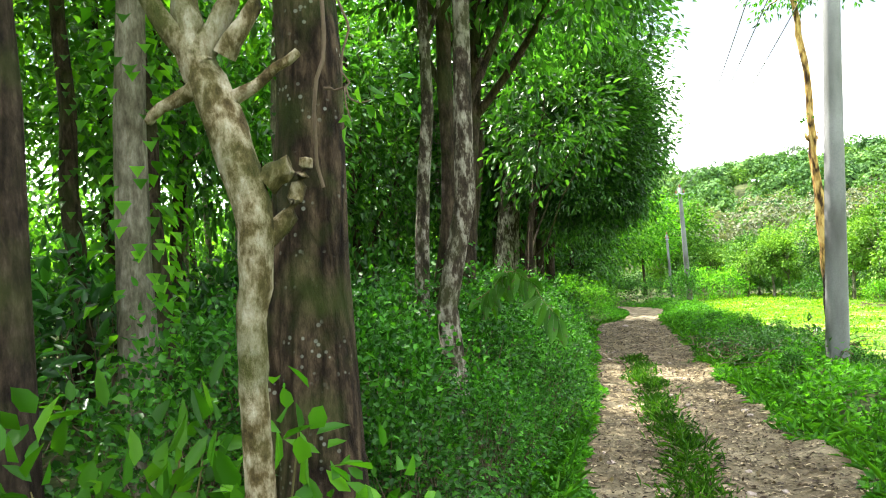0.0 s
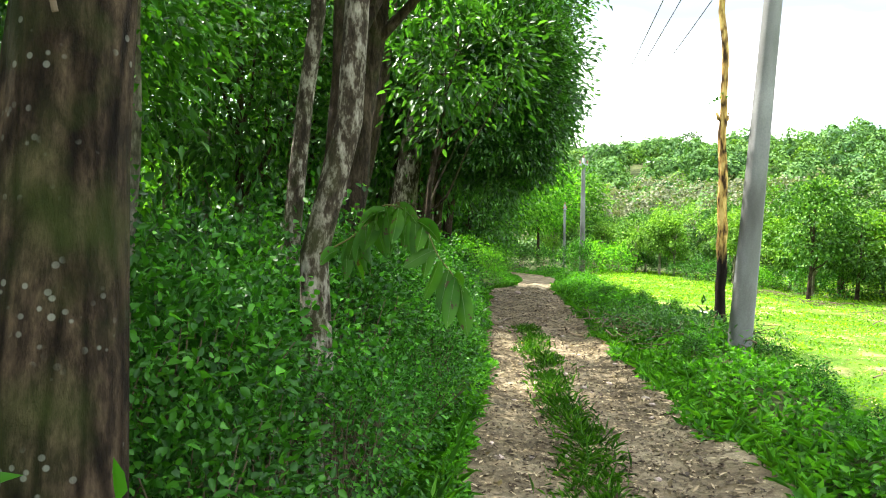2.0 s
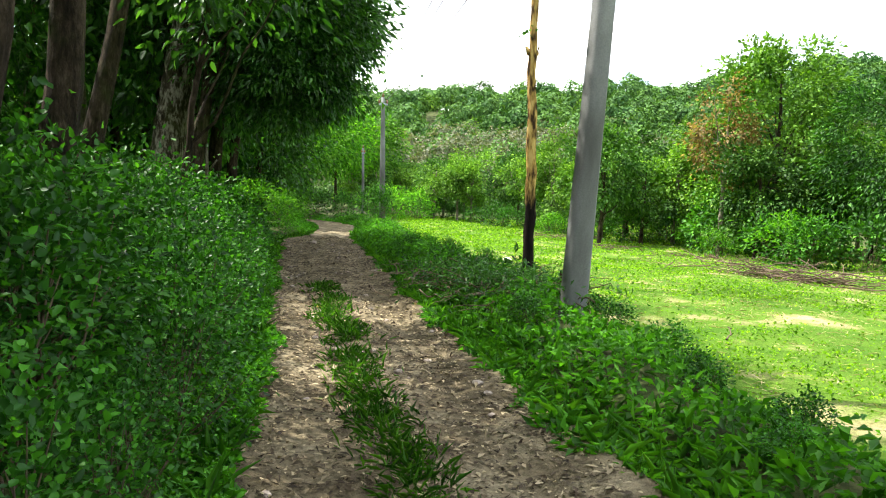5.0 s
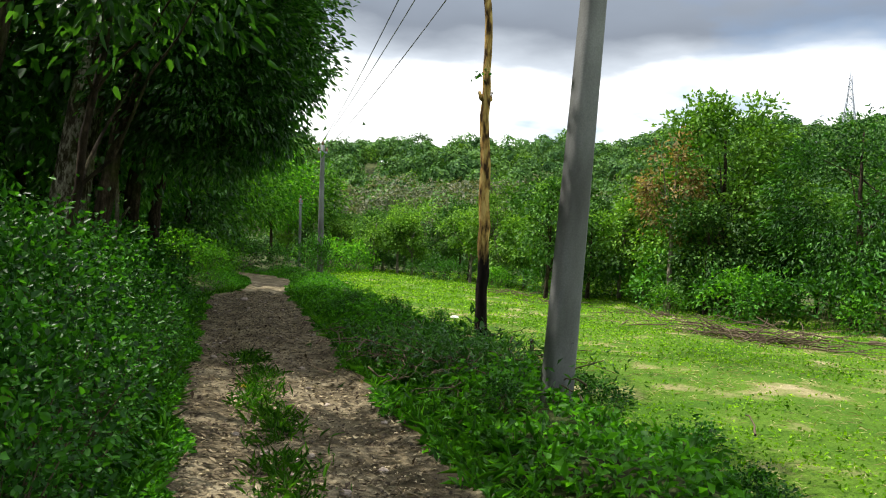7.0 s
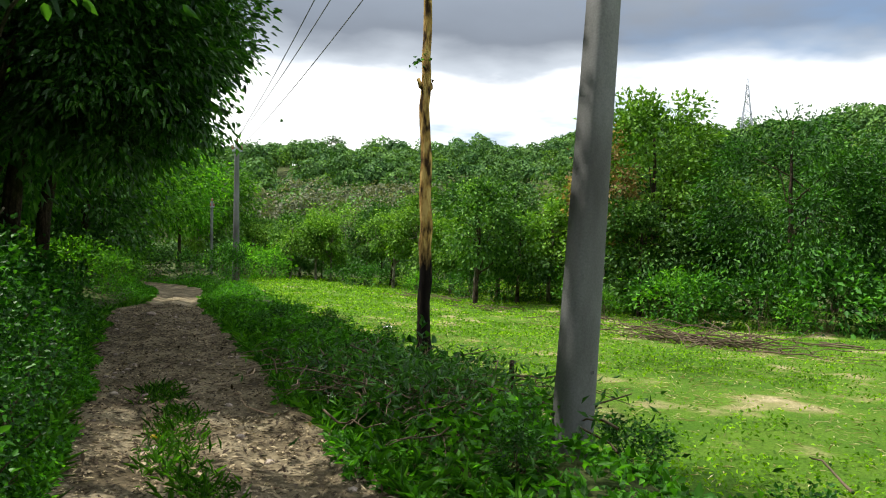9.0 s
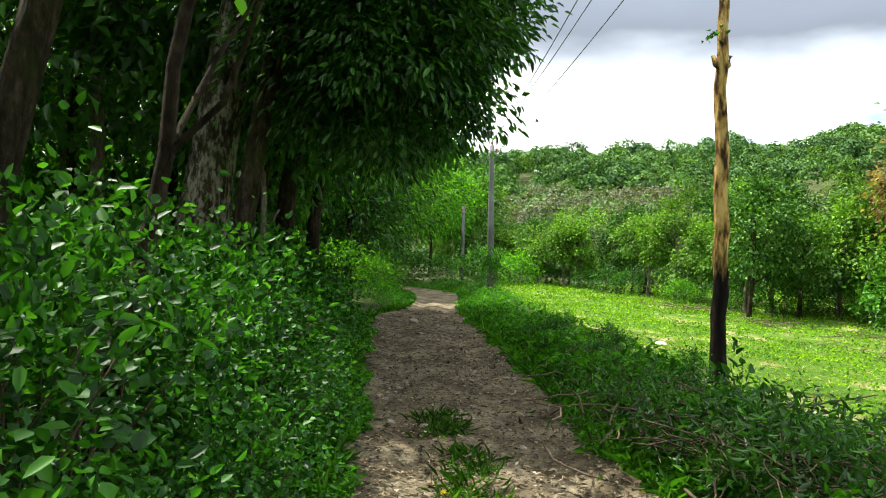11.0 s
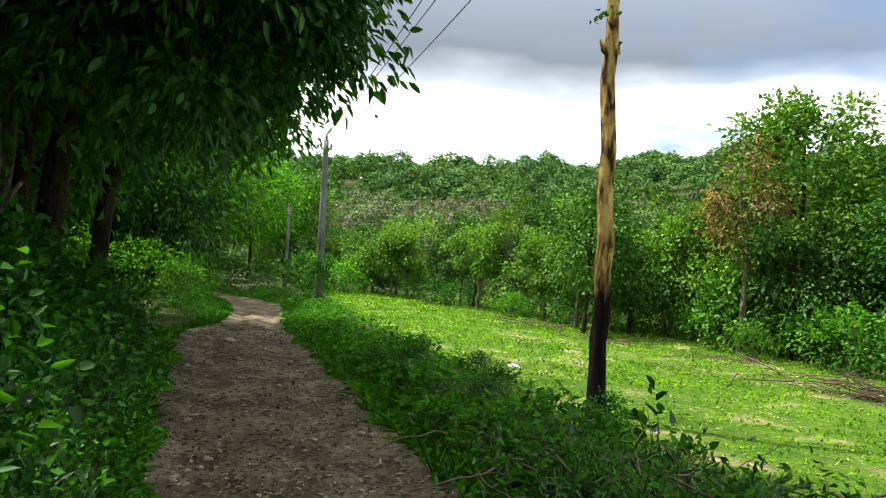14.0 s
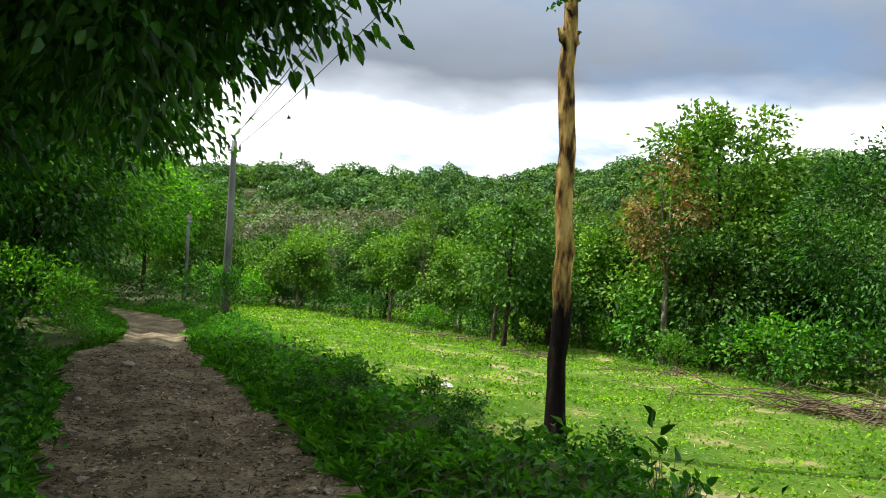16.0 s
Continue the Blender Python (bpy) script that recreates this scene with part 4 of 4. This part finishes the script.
# brush heap on the verge, stick piles in the field -----------------------
def brush(name, m, seed, label, length, width, height, count, thick, leafy=0):
    root = thing(name, m, label, "brushwood")
    g = np.random.default_rng(seed)
    runs = []
    for _ in range(count):
        a = np.array([g.normal(0, length * 0.35), g.normal(0, width * 0.3), g.random() ** 1.5 * height * 0.6 + thick])
        w = unit(np.array([g.normal(0, 1), g.normal(0, 0.45), g.normal(0, 0.16)])) * length * g.uniform(0.12, 0.4)
        b = a + w
        b[2] = np.clip(b[2], thick, height)
        r = thick * g.uniform(0.3, 1.2)
        runs.append((wander(a, b, 6, 0.03, g), np.linspace(r, r * 0.5, 6)))
    part("stick_tangle", tubes("stick_tangle", TWIG, runs, 6, 0.1, seed), root, kind="stuff")
    if leafy:
        p = np.stack([g.normal(0, length * 0.33, leafy), g.normal(0, width * 0.3, leafy), g.random(leafy) * height], -1)
        part("withered_foliage", leaf_mesh("withered_foliage", LEAF_CANOPY, p, g.normal(0, 1, p.shape), g.normal(0, 1, p.shape), 0.09, 0.026), root, kind="stuff")
    return root


brush("brush_heap", pose(2.1, 13.2, float(terrain(2.1, 13.2)), 0, 0, 100), 1, "heap of cut dark brushwood and fern on the verge", 2.8, 1.5, 0.42, 240, 0.009, 3000)
brush("brush_heap", pose(1.8, 16.0, float(terrain(1.8, 16.0)), 0, 0, 85), 2, "low heap of cut twigs on the verge", 2.6, 0.8, 0.22, 60, 0.008, 350)
brush("stick_pile", pose(12.4, 23.0, float(terrain(12.4, 23.0)) + 0.02, 0, 0, -62), 3, "long pile of dry grey sticks in the field", 4.6, 0.9, 0.6, 170, 0.02)
brush("stick_pile", pose(13.3, 29.6, float(terrain(13.3, 29.6)) + 0.02, 0, 0, 150), 4, "low pile of dry twigs in the field", 2.2, 0.8, 0.25, 50, 0.015)
brush("stick_pile", pose(12.0, 34.5, float(terrain(12.0, 34.5)) + 0.02, 0, 0, 120), 5, "low pile of dry twigs in the field", 2.4, 0.8, 0.25, 40, 0.018)
brush("stick_pile", pose(11.2, 40.5, float(terrain(11.2, 40.5)) + 0.02, 0, 0, 110), 6, "low pile of dry twigs in the field", 4.4, 1.0, 0.3, 60, 0.02)

stake = thing("stake", pose(3.1, 13.5, float(terrain(3.1, 13.5))), "short dark wooden stake standing in the verge", "stake")
_g = np.random.default_rng(6)
part("post", tubes("post", BARK_DARK, [(wander((0, 0, -0.15), (0.02, 0, 0.55), 8, 0.006, _g), [0.032, 0.031, 0.03, 0.03, 0.029, 0.028, 0.027, 0.024])], 9, 0.1, 8), stake)

# trees beyond the field --------------------------------------------------
def field_tree(x, y, seed, label, height, spread, mat, bark, count=30, per=120, leaf=(0.2, 0.13), low=0.2, radius=0.1, cluster=0.36):
    root = thing("tree", pose(x, y, float(terrain(x, y)) - 0.02), label, "tree", "trees beyond the field")
    mid = height * (0.5 + low / 2)
    return tree_parts(root, seed, height * 0.9, radius, (0.15, 0.1), (0, 0, mid), (spread, spread, height * (1 - low) / 2), count, per, cluster, leaf, bark, mat, limbs=10, fork=0.3, sides=7, droop=0.3, shell=0.5, clump=1.3)


tr = np.random.default_rng(31)
kinds = [(LEAF_FAR, BARK_GREY, "dark green leafy tree beyond the field"), (LEAF_FAR_YELLOW, BARK_GREY, "yellow-green leafy tree beyond the field"), (LEAF_FAR, BARK_DARK, "bushy green tree beyond the field")]
for k in range(44):
    t = k / 43
    az = radians(1.5 + 41 * t + tr.normal(0, 0.5))
    far = float(np.interp(1.5 + 41 * t, [0, 8, 12, 16, 22, 30, 43], [63, 56, 50, 42, 36, 34, 33])) + tr.uniform(0, 4) + (0, 6)[k % 2]
    x, y = math.sin(az) * far + 0.5, 6 + math.cos(az) * far
    m, b, label = kinds[int(tr.integers(0, 3))]
    field_tree(x, y, 200 + k, label, tr.uniform(3.8, 5.6) * (1 + 0.2 * (k % 2)), tr.uniform(1.0, 1.7), m, b, count=int(tr.integers(18, 30)), low=tr.uniform(0.12, 0.4))
field_tree(18.6, 38.5, 260, "white-trunked spreading tree at the field's edge", 4.6, 1.9, LEAF_FAR, BARK_PALE, 22, 60, low=0.4)
field_tree(8.1, 62, 261, "small round tree with a pale trunk", 4.2, 1.4, LEAF_FAR_YELLOW, BARK_GREY, 16, 90, low=0.45)
field_tree(12.4, 37.2, 262, "round dark green tree with a bare trunk", 5.2, 1.6, LEAF_FAR, BARK_DARK, 30, 110, low=0.35)
# large trees at the field's right edge
field_tree(18.6, 33.5, 270, "tall yellow-green tree beside a withered one", 9.0, 2.9, LEAF_FAR_YELLOW, BARK_DARK, 85, 170, (0.22, 0.14), 0.1, 0.16, 0.42)
field_tree(15.9, 32.6, 271, "withered rust-brown tree at the field's edge", 7.2, 1.3, LEAF_RUST, BARK_GREY, 34, 60, (0.18, 0.11), 0.4, 0.12, 0.3)
field_tree(16.6, 31.2, 272, "dark bushy tree at the field's edge", 4.6, 1.7, LEAF_FAR, BARK_DARK, 40, 130, (0.18, 0.11), 0.05)
field_tree(20.2, 27.6, 273, "feathery bright green tree at the field's edge", 7.6, 3.0, LEAF_FEATHER, BARK_DARK, 75, 190, (0.2, 0.08), 0.08, 0.14, 0.46)
field_tree(23.5, 25.5, 274, "feathery bright green tree at the field's edge", 6.6, 2.6, LEAF_FEATHER, BARK_DARK, 65, 170, (0.2, 0.08), 0.06, 0.13, 0.46)
field_tree(27.5, 24.0, 275, "dense green tree at the field's edge", 7.4, 3.0, LEAF_FAR, BARK_DARK, 70, 130, (0.22, 0.13), 0.05, 0.13, 0.45)
field_tree(22.0, 38.0, 276, "dense green tree at the field's edge", 7.6, 2.8, LEAF_FAR, BARK_DARK, 70, 130, (0.22, 0.13), 0.05, 0.13, 0.45)
field_tree(28.0, 33.0, 277, "dense green tree at the field's edge", 8.0, 3.2, LEAF_FAR, BARK_DARK, 70, 130, (0.22, 0.13), 0.05, 0.13, 0.5)
bush = [shrub("edge_bush", 300 + k, "light green bush at the field's edge", "shrub", "bushes at the field's edge", LEAF_BRIGHT, TWIG, 1.1, 1.7, 800, (0.2, 0.08)) for k in range(2)]
for k, (x, y, s) in enumerate([(15.8, 27.9, 1.0), (18.0, 25.0, 0.7), (21.0, 23.5, 0.9), (14.6, 30.5, 0.6), (4.5, 58, 1.3), (6.5, 60, 1.2), (12.5, 45, 0.7), (16.5, 36, 0.7), (24.0, 22.0, 1.0), (18.5, 40.5, 0.8), (2.9, 52, 0.9), (-1.7, 31.0, 0.6), (-2.7, 31.8, 0.8), (-1.5, 33.2, 0.6), (-3.9, 31.6, 0.9), (-1.9, 35.6, 0.8), (-2.1, 37, 0.9), (-2.6, 34.8, 0.8), (-1.9, 42, 0.9), (-1.8, 46, 1.0)]):
    m = pose(x, y, float(terrain(x, y)) - 0.05, 0, 0, 40 * k)
    o = bush[k] if k < 2 else copy_thing(bush[k % 2], m)
    o.matrix_world = m
    o.scale = (s, s, s)

thick = [shrub("thicket_bush", 310 + k, "dense dark green bush at the field's edge", "shrub", "bushes at the field's edge", LEAF_FEATHER, TWIG, 1.3, 2.0, 1000, (0.22, 0.12)) for k in range(2)]
tb = np.random.default_rng(52)
spots2 = [(16.4, 27.2), (17.6, 26.0), (19.2, 25.0), (20.6, 24.2), (22.4, 22.8), (24.6, 21.0), (26.4, 20.4), (16.0, 29.4), (16.4, 33.6), (17.4, 36.8), (18.4, 38.6), (19.6, 41.5), (22.0, 30.0), (25.5, 28.0), (0.8, 44.5), (-0.8, 46.5), (-2.6, 48.5), (-5.0, 50.0), (2.4, 46.0)]
for k in range(26):
    az = 3 + 1.35 * k
    far = float(np.interp(az, [0, 8, 12, 16, 22, 30, 43], [62, 56, 50, 42, 37, 35, 34])) + tb.uniform(0, 7)
    spots2.append((math.sin(radians(az)) * far + 0.5, 6 + math.cos(radians(az)) * far))
spots2 += [(tb.uniform(-11, -2.8), tb.uniform(34.2, 47)) for _ in range(22)]
spots2 += [(tb.uniform(-12, -5.2), tb.uniform(22, 30)) for _ in range(8)]
for k, (x, y) in enumerate(spots2):
    m = pose(x, y, float(terrain(x, y)) - 0.06, 0, 0, 47 * k)
    o = thick[k] if k < 2 else copy_thing(thick[k % 2], m)
    o.matrix_world = m
    s = tb.uniform(0.7, 1.15) * (0.7 if x > 0 and y > 36 else 1.0)
    o.scale = (s, s, s)
    if x < 0:
        tagged(o, "dense dark green bush under the plantation trees", group="plantation undergrowth")

# woods of the hills ------------------------------------------------------
def woods(name, label, mat, count, near, far_off, az0, az1, size, per, leaf, seed, power=1.0, low=0.55):
    g = np.random.default_rng(seed)
    az, d = np.radians(g.uniform(az0, az1, count)), near + (far_off - near) * g.random(count) ** power
    x, y = np.sin(az) * d, 10 + np.cos(az) * d
    s = g.uniform(size[0], size[1], count)
    base = np.stack([x, y, terrain(x, y) + s * low], -1)
    owner = np.repeat(np.arange(count), per)
    u = unit(g.normal(0, 1, (len(owner), 3)))
    u[:, 2] = np.abs(u[:, 2]) * 1.1 - 0.35
    lump = 0.72 + 0.28 * np.sin(u[:, 0] * 4 + owner) * np.sin(u[:, 1] * 4 + owner * 1.7) + g.uniform(-0.1, 0.12, len(owner))
    p = base[owner] + u * (s[owner] * lump)[:, None] * (0.62, 0.62, 0.62)
    nn = unit(u) + g.normal(0, 0.28, u.shape) + (0, 0, 0.25)
    dd = np.cross(nn, g.normal(0, 1, u.shape))
    p = p - unit(dd) * (leaf * np.sqrt(d / 150))[owner][:, None] * 0.5
    grow = (leaf * np.sqrt(d / 150))[owner] * 1.1
    return tagged(new(name, leaf_mesh(name, mat, p, dd, nn, grow * g.uniform(0.7, 1.3, len(owner)), grow * 0.7)), label, "woodland", kind="stuff")


woods("hill_woods", "dense green woodland covering the hills", LEAF_HILL_HAZY, 930, 100, 330, -6, 62, (5, 9.5), 260, 0.8, 61, 0.7)
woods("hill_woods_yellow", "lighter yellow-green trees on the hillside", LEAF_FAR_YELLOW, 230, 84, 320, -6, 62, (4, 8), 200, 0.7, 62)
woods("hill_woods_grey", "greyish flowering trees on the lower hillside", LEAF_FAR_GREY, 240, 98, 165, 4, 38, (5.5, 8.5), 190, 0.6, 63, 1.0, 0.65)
woods("ridge_woods", "tall trees standing out along the ridge", LEAF_HILL_HAZY, 70, 275, 325, -4, 62, (6, 10), 240, 0.7, 67, 1.0, 0.8)
woods("field_thicket", "dense green thicket behind the field's trees", LEAF_FAR, 170, 60, 95, -3, 50, (2.4, 4.2), 190, 0.4, 65, 1.0, 0.25)
woods("plantation_depth", "dense leafage deep in the plantation", LEAF_FOREST, 300, 27, 75, -100, -6, (6, 12), 160, 0.7, 66, 1.0, 0.5)
woods("far_woods", "woodland on the hills behind the field", LEAF_HILL_HAZY, 300, 60, 300, 62, 260, (5, 10), 60, 1.8, 64)

for k, (x, y, h) in enumerate([(55.4, 290, 11), (59, 294, 10), (51, 288, 9.5), (47, 292, 8.5)]):
    root = thing("ridge_tree", pose(x, y, float(terrain(x, y))), "flat-topped tall tree on the ridge", "tree", "ridge trees")
    tree_parts(root, 320 + k, h, 0.35, (0.6, 0), (0.5, 0, h), (3.2, 3.2, 1.0), 22, 9, 0.6, (0.8, 0.45), BARK_GREY, LEAF_FAR, limbs=14, fork=0.6, sides=6)

# lattice pylon on the ridge
def pylon(m):
    root = thing("pylon", m, "grey steel lattice power pylon on the ridge", "pylon")
    h, w = 24.0, 2.6
    legs = []
    for sx, sy in ((1, 1), (1, -1), (-1, -1), (-1, 1)):
        legs.append((sx, sy))
        part("leg", tubes("leg", STEEL, [([(sx * w, sy * w, 0), (sx * w * 0.35, sy * w * 0.35, h * 0.6), (sx * 0.12, sy * 0.12, h)], [0.16, 0.13, 0.1])], 5), root)
    lev = [0, 4, 7.5, 10.5, 13, 15.5, 18, 20.5]

    def wide(z):
        return w * (1 - 0.65 * z / (h * 0.6)) if z < h * 0.6 else 0.35 * w + (0.12 - 0.35 * w) * (z - h * 0.6) / (h * 0.4)
    runs = []
    for a, b in zip(lev, lev[1:]):
        for k in range(4):
            (ax, ay), (bx, by) = legs[k], legs[(k + 1) % 4]
            runs.append(([(ax * wide(a), ay * wide(a), a), (bx * wide(b), by * wide(b), b)], [0.07, 0.07]))
            runs.append(([(bx * wide(a), by * wide(a), a), (ax * wide(b), ay * wide(b), b)], [0.07, 0.07]))
    part("bracing", tubes("bracing", STEEL, runs, 4), root)
    for z, ln in ((14.5, 4.2), (17.5, 4.8), (20.5, 3.6)):
        part("crossarm", tubes("crossarm", STEEL, [([(-ln, 0, z), (0, 0, z + 0.7), (ln, 0, z)], [0.06, 0.12, 0.06]), ([(-ln, 0, z), (ln, 0, z)], [0.1, 0.1])], 5), root)
    return root


pylon(pose(194.5, 229, float(terrain(194.5, 229)), 0, 0, 40) @ Matrix.Scale(0.98, 4))

# broad-leaved weed beside the bare trunk
for k, (x, y, s) in enumerate([(3.4, 17.25, 0.85), (3.85, 17.4, 0.75), (4.2, 17.65, 0.6)]):
    shrub("broad_weed", 400 + k, "broad-leaved green weed growing on the verge", "weed", "broad-leaved weeds", LEAF_HEDGE, TWIG_GREEN, 0.3 * s, 0.75 * s, 26, (0.17 * s, 0.13 * s), 5, True, 0.1, pose(x, y, float(terrain(x, y)) - 0.02, 0, 0, 60 * k))


BRANCH = [(-0.69, 3.42, 1.48), (-0.6, 3.38, 1.52), (-0.53, 3.33, 1.57), (-0.49, 3.3, 1.62), (-0.43, 3.25, 1.61), (-0.37, 3.22, 1.58), (-0.33, 3.2, 1.49), (-0.29, 3.18, 1.45), (-0.27, 3.17, 1.42)]


# leafy branch hanging over the track's edge
def hanging_branch():
    root = thing("hanging_branch", pose(0, 0, 0), "drooping leafy branch with long spotted leaves over the hedge", "branch")
    g = np.random.default_rng(21)
    knots = np.array(BRANCH)
    s = np.linspace(0, 1, 40)
    q = np.linspace(0, 1, len(knots))
    stem = np.stack([np.interp(s, q, knots[:, k]) for k in range(3)], -1)
    for _ in range(3):
        stem[1:-1] = (stem[:-2] + 2 * stem[1:-1] + stem[2:]) / 4
    part("stem", tubes("stem", TWIG_GREEN, [(stem, np.linspace(0.0028, 0.0008, 40))], 8), root)
    rows = 7
    count = 34
    for k in range(count):
        f = 0.1 + 0.55 * k / 26 if k < 27 else 0.7 + 0.3 * (k - 27) / 6
        base = stem[int(f * 39)] + g.normal(0, 0.006, 3)
        ln, wd = g.uniform(0.075, 0.115), g.uniform(0.032, 0.045)
        out = np.array([g.normal(0.1, 0.4), g.normal(0, 0.35), -1.0 + 0.9 * (g.random() < 0.2)])
        d = unit(out)
        side = unit(np.cross(d, np.array([g.normal(0, 1.0), 1.0, 0.2])))
        up_way = np.cross(side, d)
        v = []
        for r in range(rows):
            u = r / (rows - 1)
            w = wd * 0.5 * (math.sin(math.pi * min(1, u * 0.9 + 0.06)) ** 0.75) * (1 if u < 0.97 else 0.1)
            mid = base + d * ln * u + up_way * (-0.018 * u * u) + np.array([0, 0, -0.02 * u * u])
            wave = 0.12 * math.sin(u * 7 + k)
            v += [mid - side * w + up_way * w * (0.4 + wave), mid, mid + side * w + up_way * w * (0.4 - wave)]
        fcs = []
        for r in range(rows - 1):
            a = r * 3
            fcs += [[a, a + 1, a + 4, a + 3], [a + 1, a + 2, a + 5, a + 4]]
        leaf = part("leaf", mesh_of("leaf", np.array(v), np.array(fcs), LEAF_TWIG, True), root)
        rib = np.array(v)[1::3] - up_way * 0.0006
        part("midrib", tubes("midrib", MIDRIB, [(rib, np.linspace(0.0007, 0.0003, rows))], 5), leaf, "pale green midrib")
    return root


hanging_branch()


# dead sapling in the hedge
_g = np.random.default_rng(3)
dead = thing("dead_sapling", pose(-2.15, 17.0, float(terrain(-2.15, 17.0))), "bare pale dead sapling standing in the hedge", "sapling")
part("stem", tubes("stem", BARK_GREY, [(wander((0, 0, -0.1), (0.02, 0, 1.9), 10, 0.02, _g), np.linspace(0.05, 0.03, 10)), (wander((0.0, 0, 1.3), (0.2, 0, 1.65), 6, 0.01, _g), np.linspace(0.03, 0.012, 6)), (wander((0.02, 0, 1.85), (-0.04, 0, 2.3), 6, 0.02, _g), np.linspace(0.028, 0.01, 6))], 9, 0.12), dead)

# bright young shrubs at the foot of the near trunks
for k, (x, y, w, h) in enumerate([(-1.05, 2.2, 0.24, 1.1), (-0.8, 2.5, 0.22, 1.0), (-1.4, 2.0, 0.26, 1.05), (-1.75, 1.8, 0.28, 0.95)]):
    shrub("young_shrub", 500 + k, "bright green young shrub at the foot of a trunk", "shrub", "young shrubs", LEAF_BRIGHT, TWIG_GREEN, w, h, 170, (0.11, 0.055), 6, True, 0.15, pose(x, y, float(terrain(x, y)) - 0.03))

yellow = tagged(new("yellow_leaf", leaf_mesh("yellow_leaf", LEAF_YELLOW, np.array([[-0.2, 13.1, float(road_z(-0.2, 13.1)) + 0.02]]), np.array([[1.0, 0.3, 0.1]]), np.array([[0, 0, 1.0]]), 0.15, 0.08, True)), "yellow fallen leaf on the track", "leaf")


def crumpled_sheet(x, y, label):
    us = np.linspace(-0.42, 0.42, 15)
    u, w = np.meshgrid(us, us * 0.6, indexing="ij")
    h = 0.12 + 0.1 * ripple(u * 3, w * 3, 0.6, 44) + 0.08 * ripple(u * 3, w * 3, 0.25, 45)
    v = np.stack([u, w, np.maximum(h, 0.01)], -1).reshape(-1, 3)
    i, j = np.meshgrid(np.arange(14), np.arange(14), indexing="ij")
    f = np.stack([i * 15 + j, (i + 1) * 15 + j, (i + 1) * 15 + j + 1, i * 15 + j + 1], -1).reshape(-1, 4)
    ob = new("plastic_sheet", mesh_of("plastic_sheet", v, f, BLUE_SHEET))
    ob.matrix_world = pose(x, y, float(terrain(x, y)) + 0.03, 0, 0, 20)
    return tagged(ob, label, "sheet")


crumpled_sheet(18.4, 37.0, "crumpled faded blue sheet lying at the field's edge")
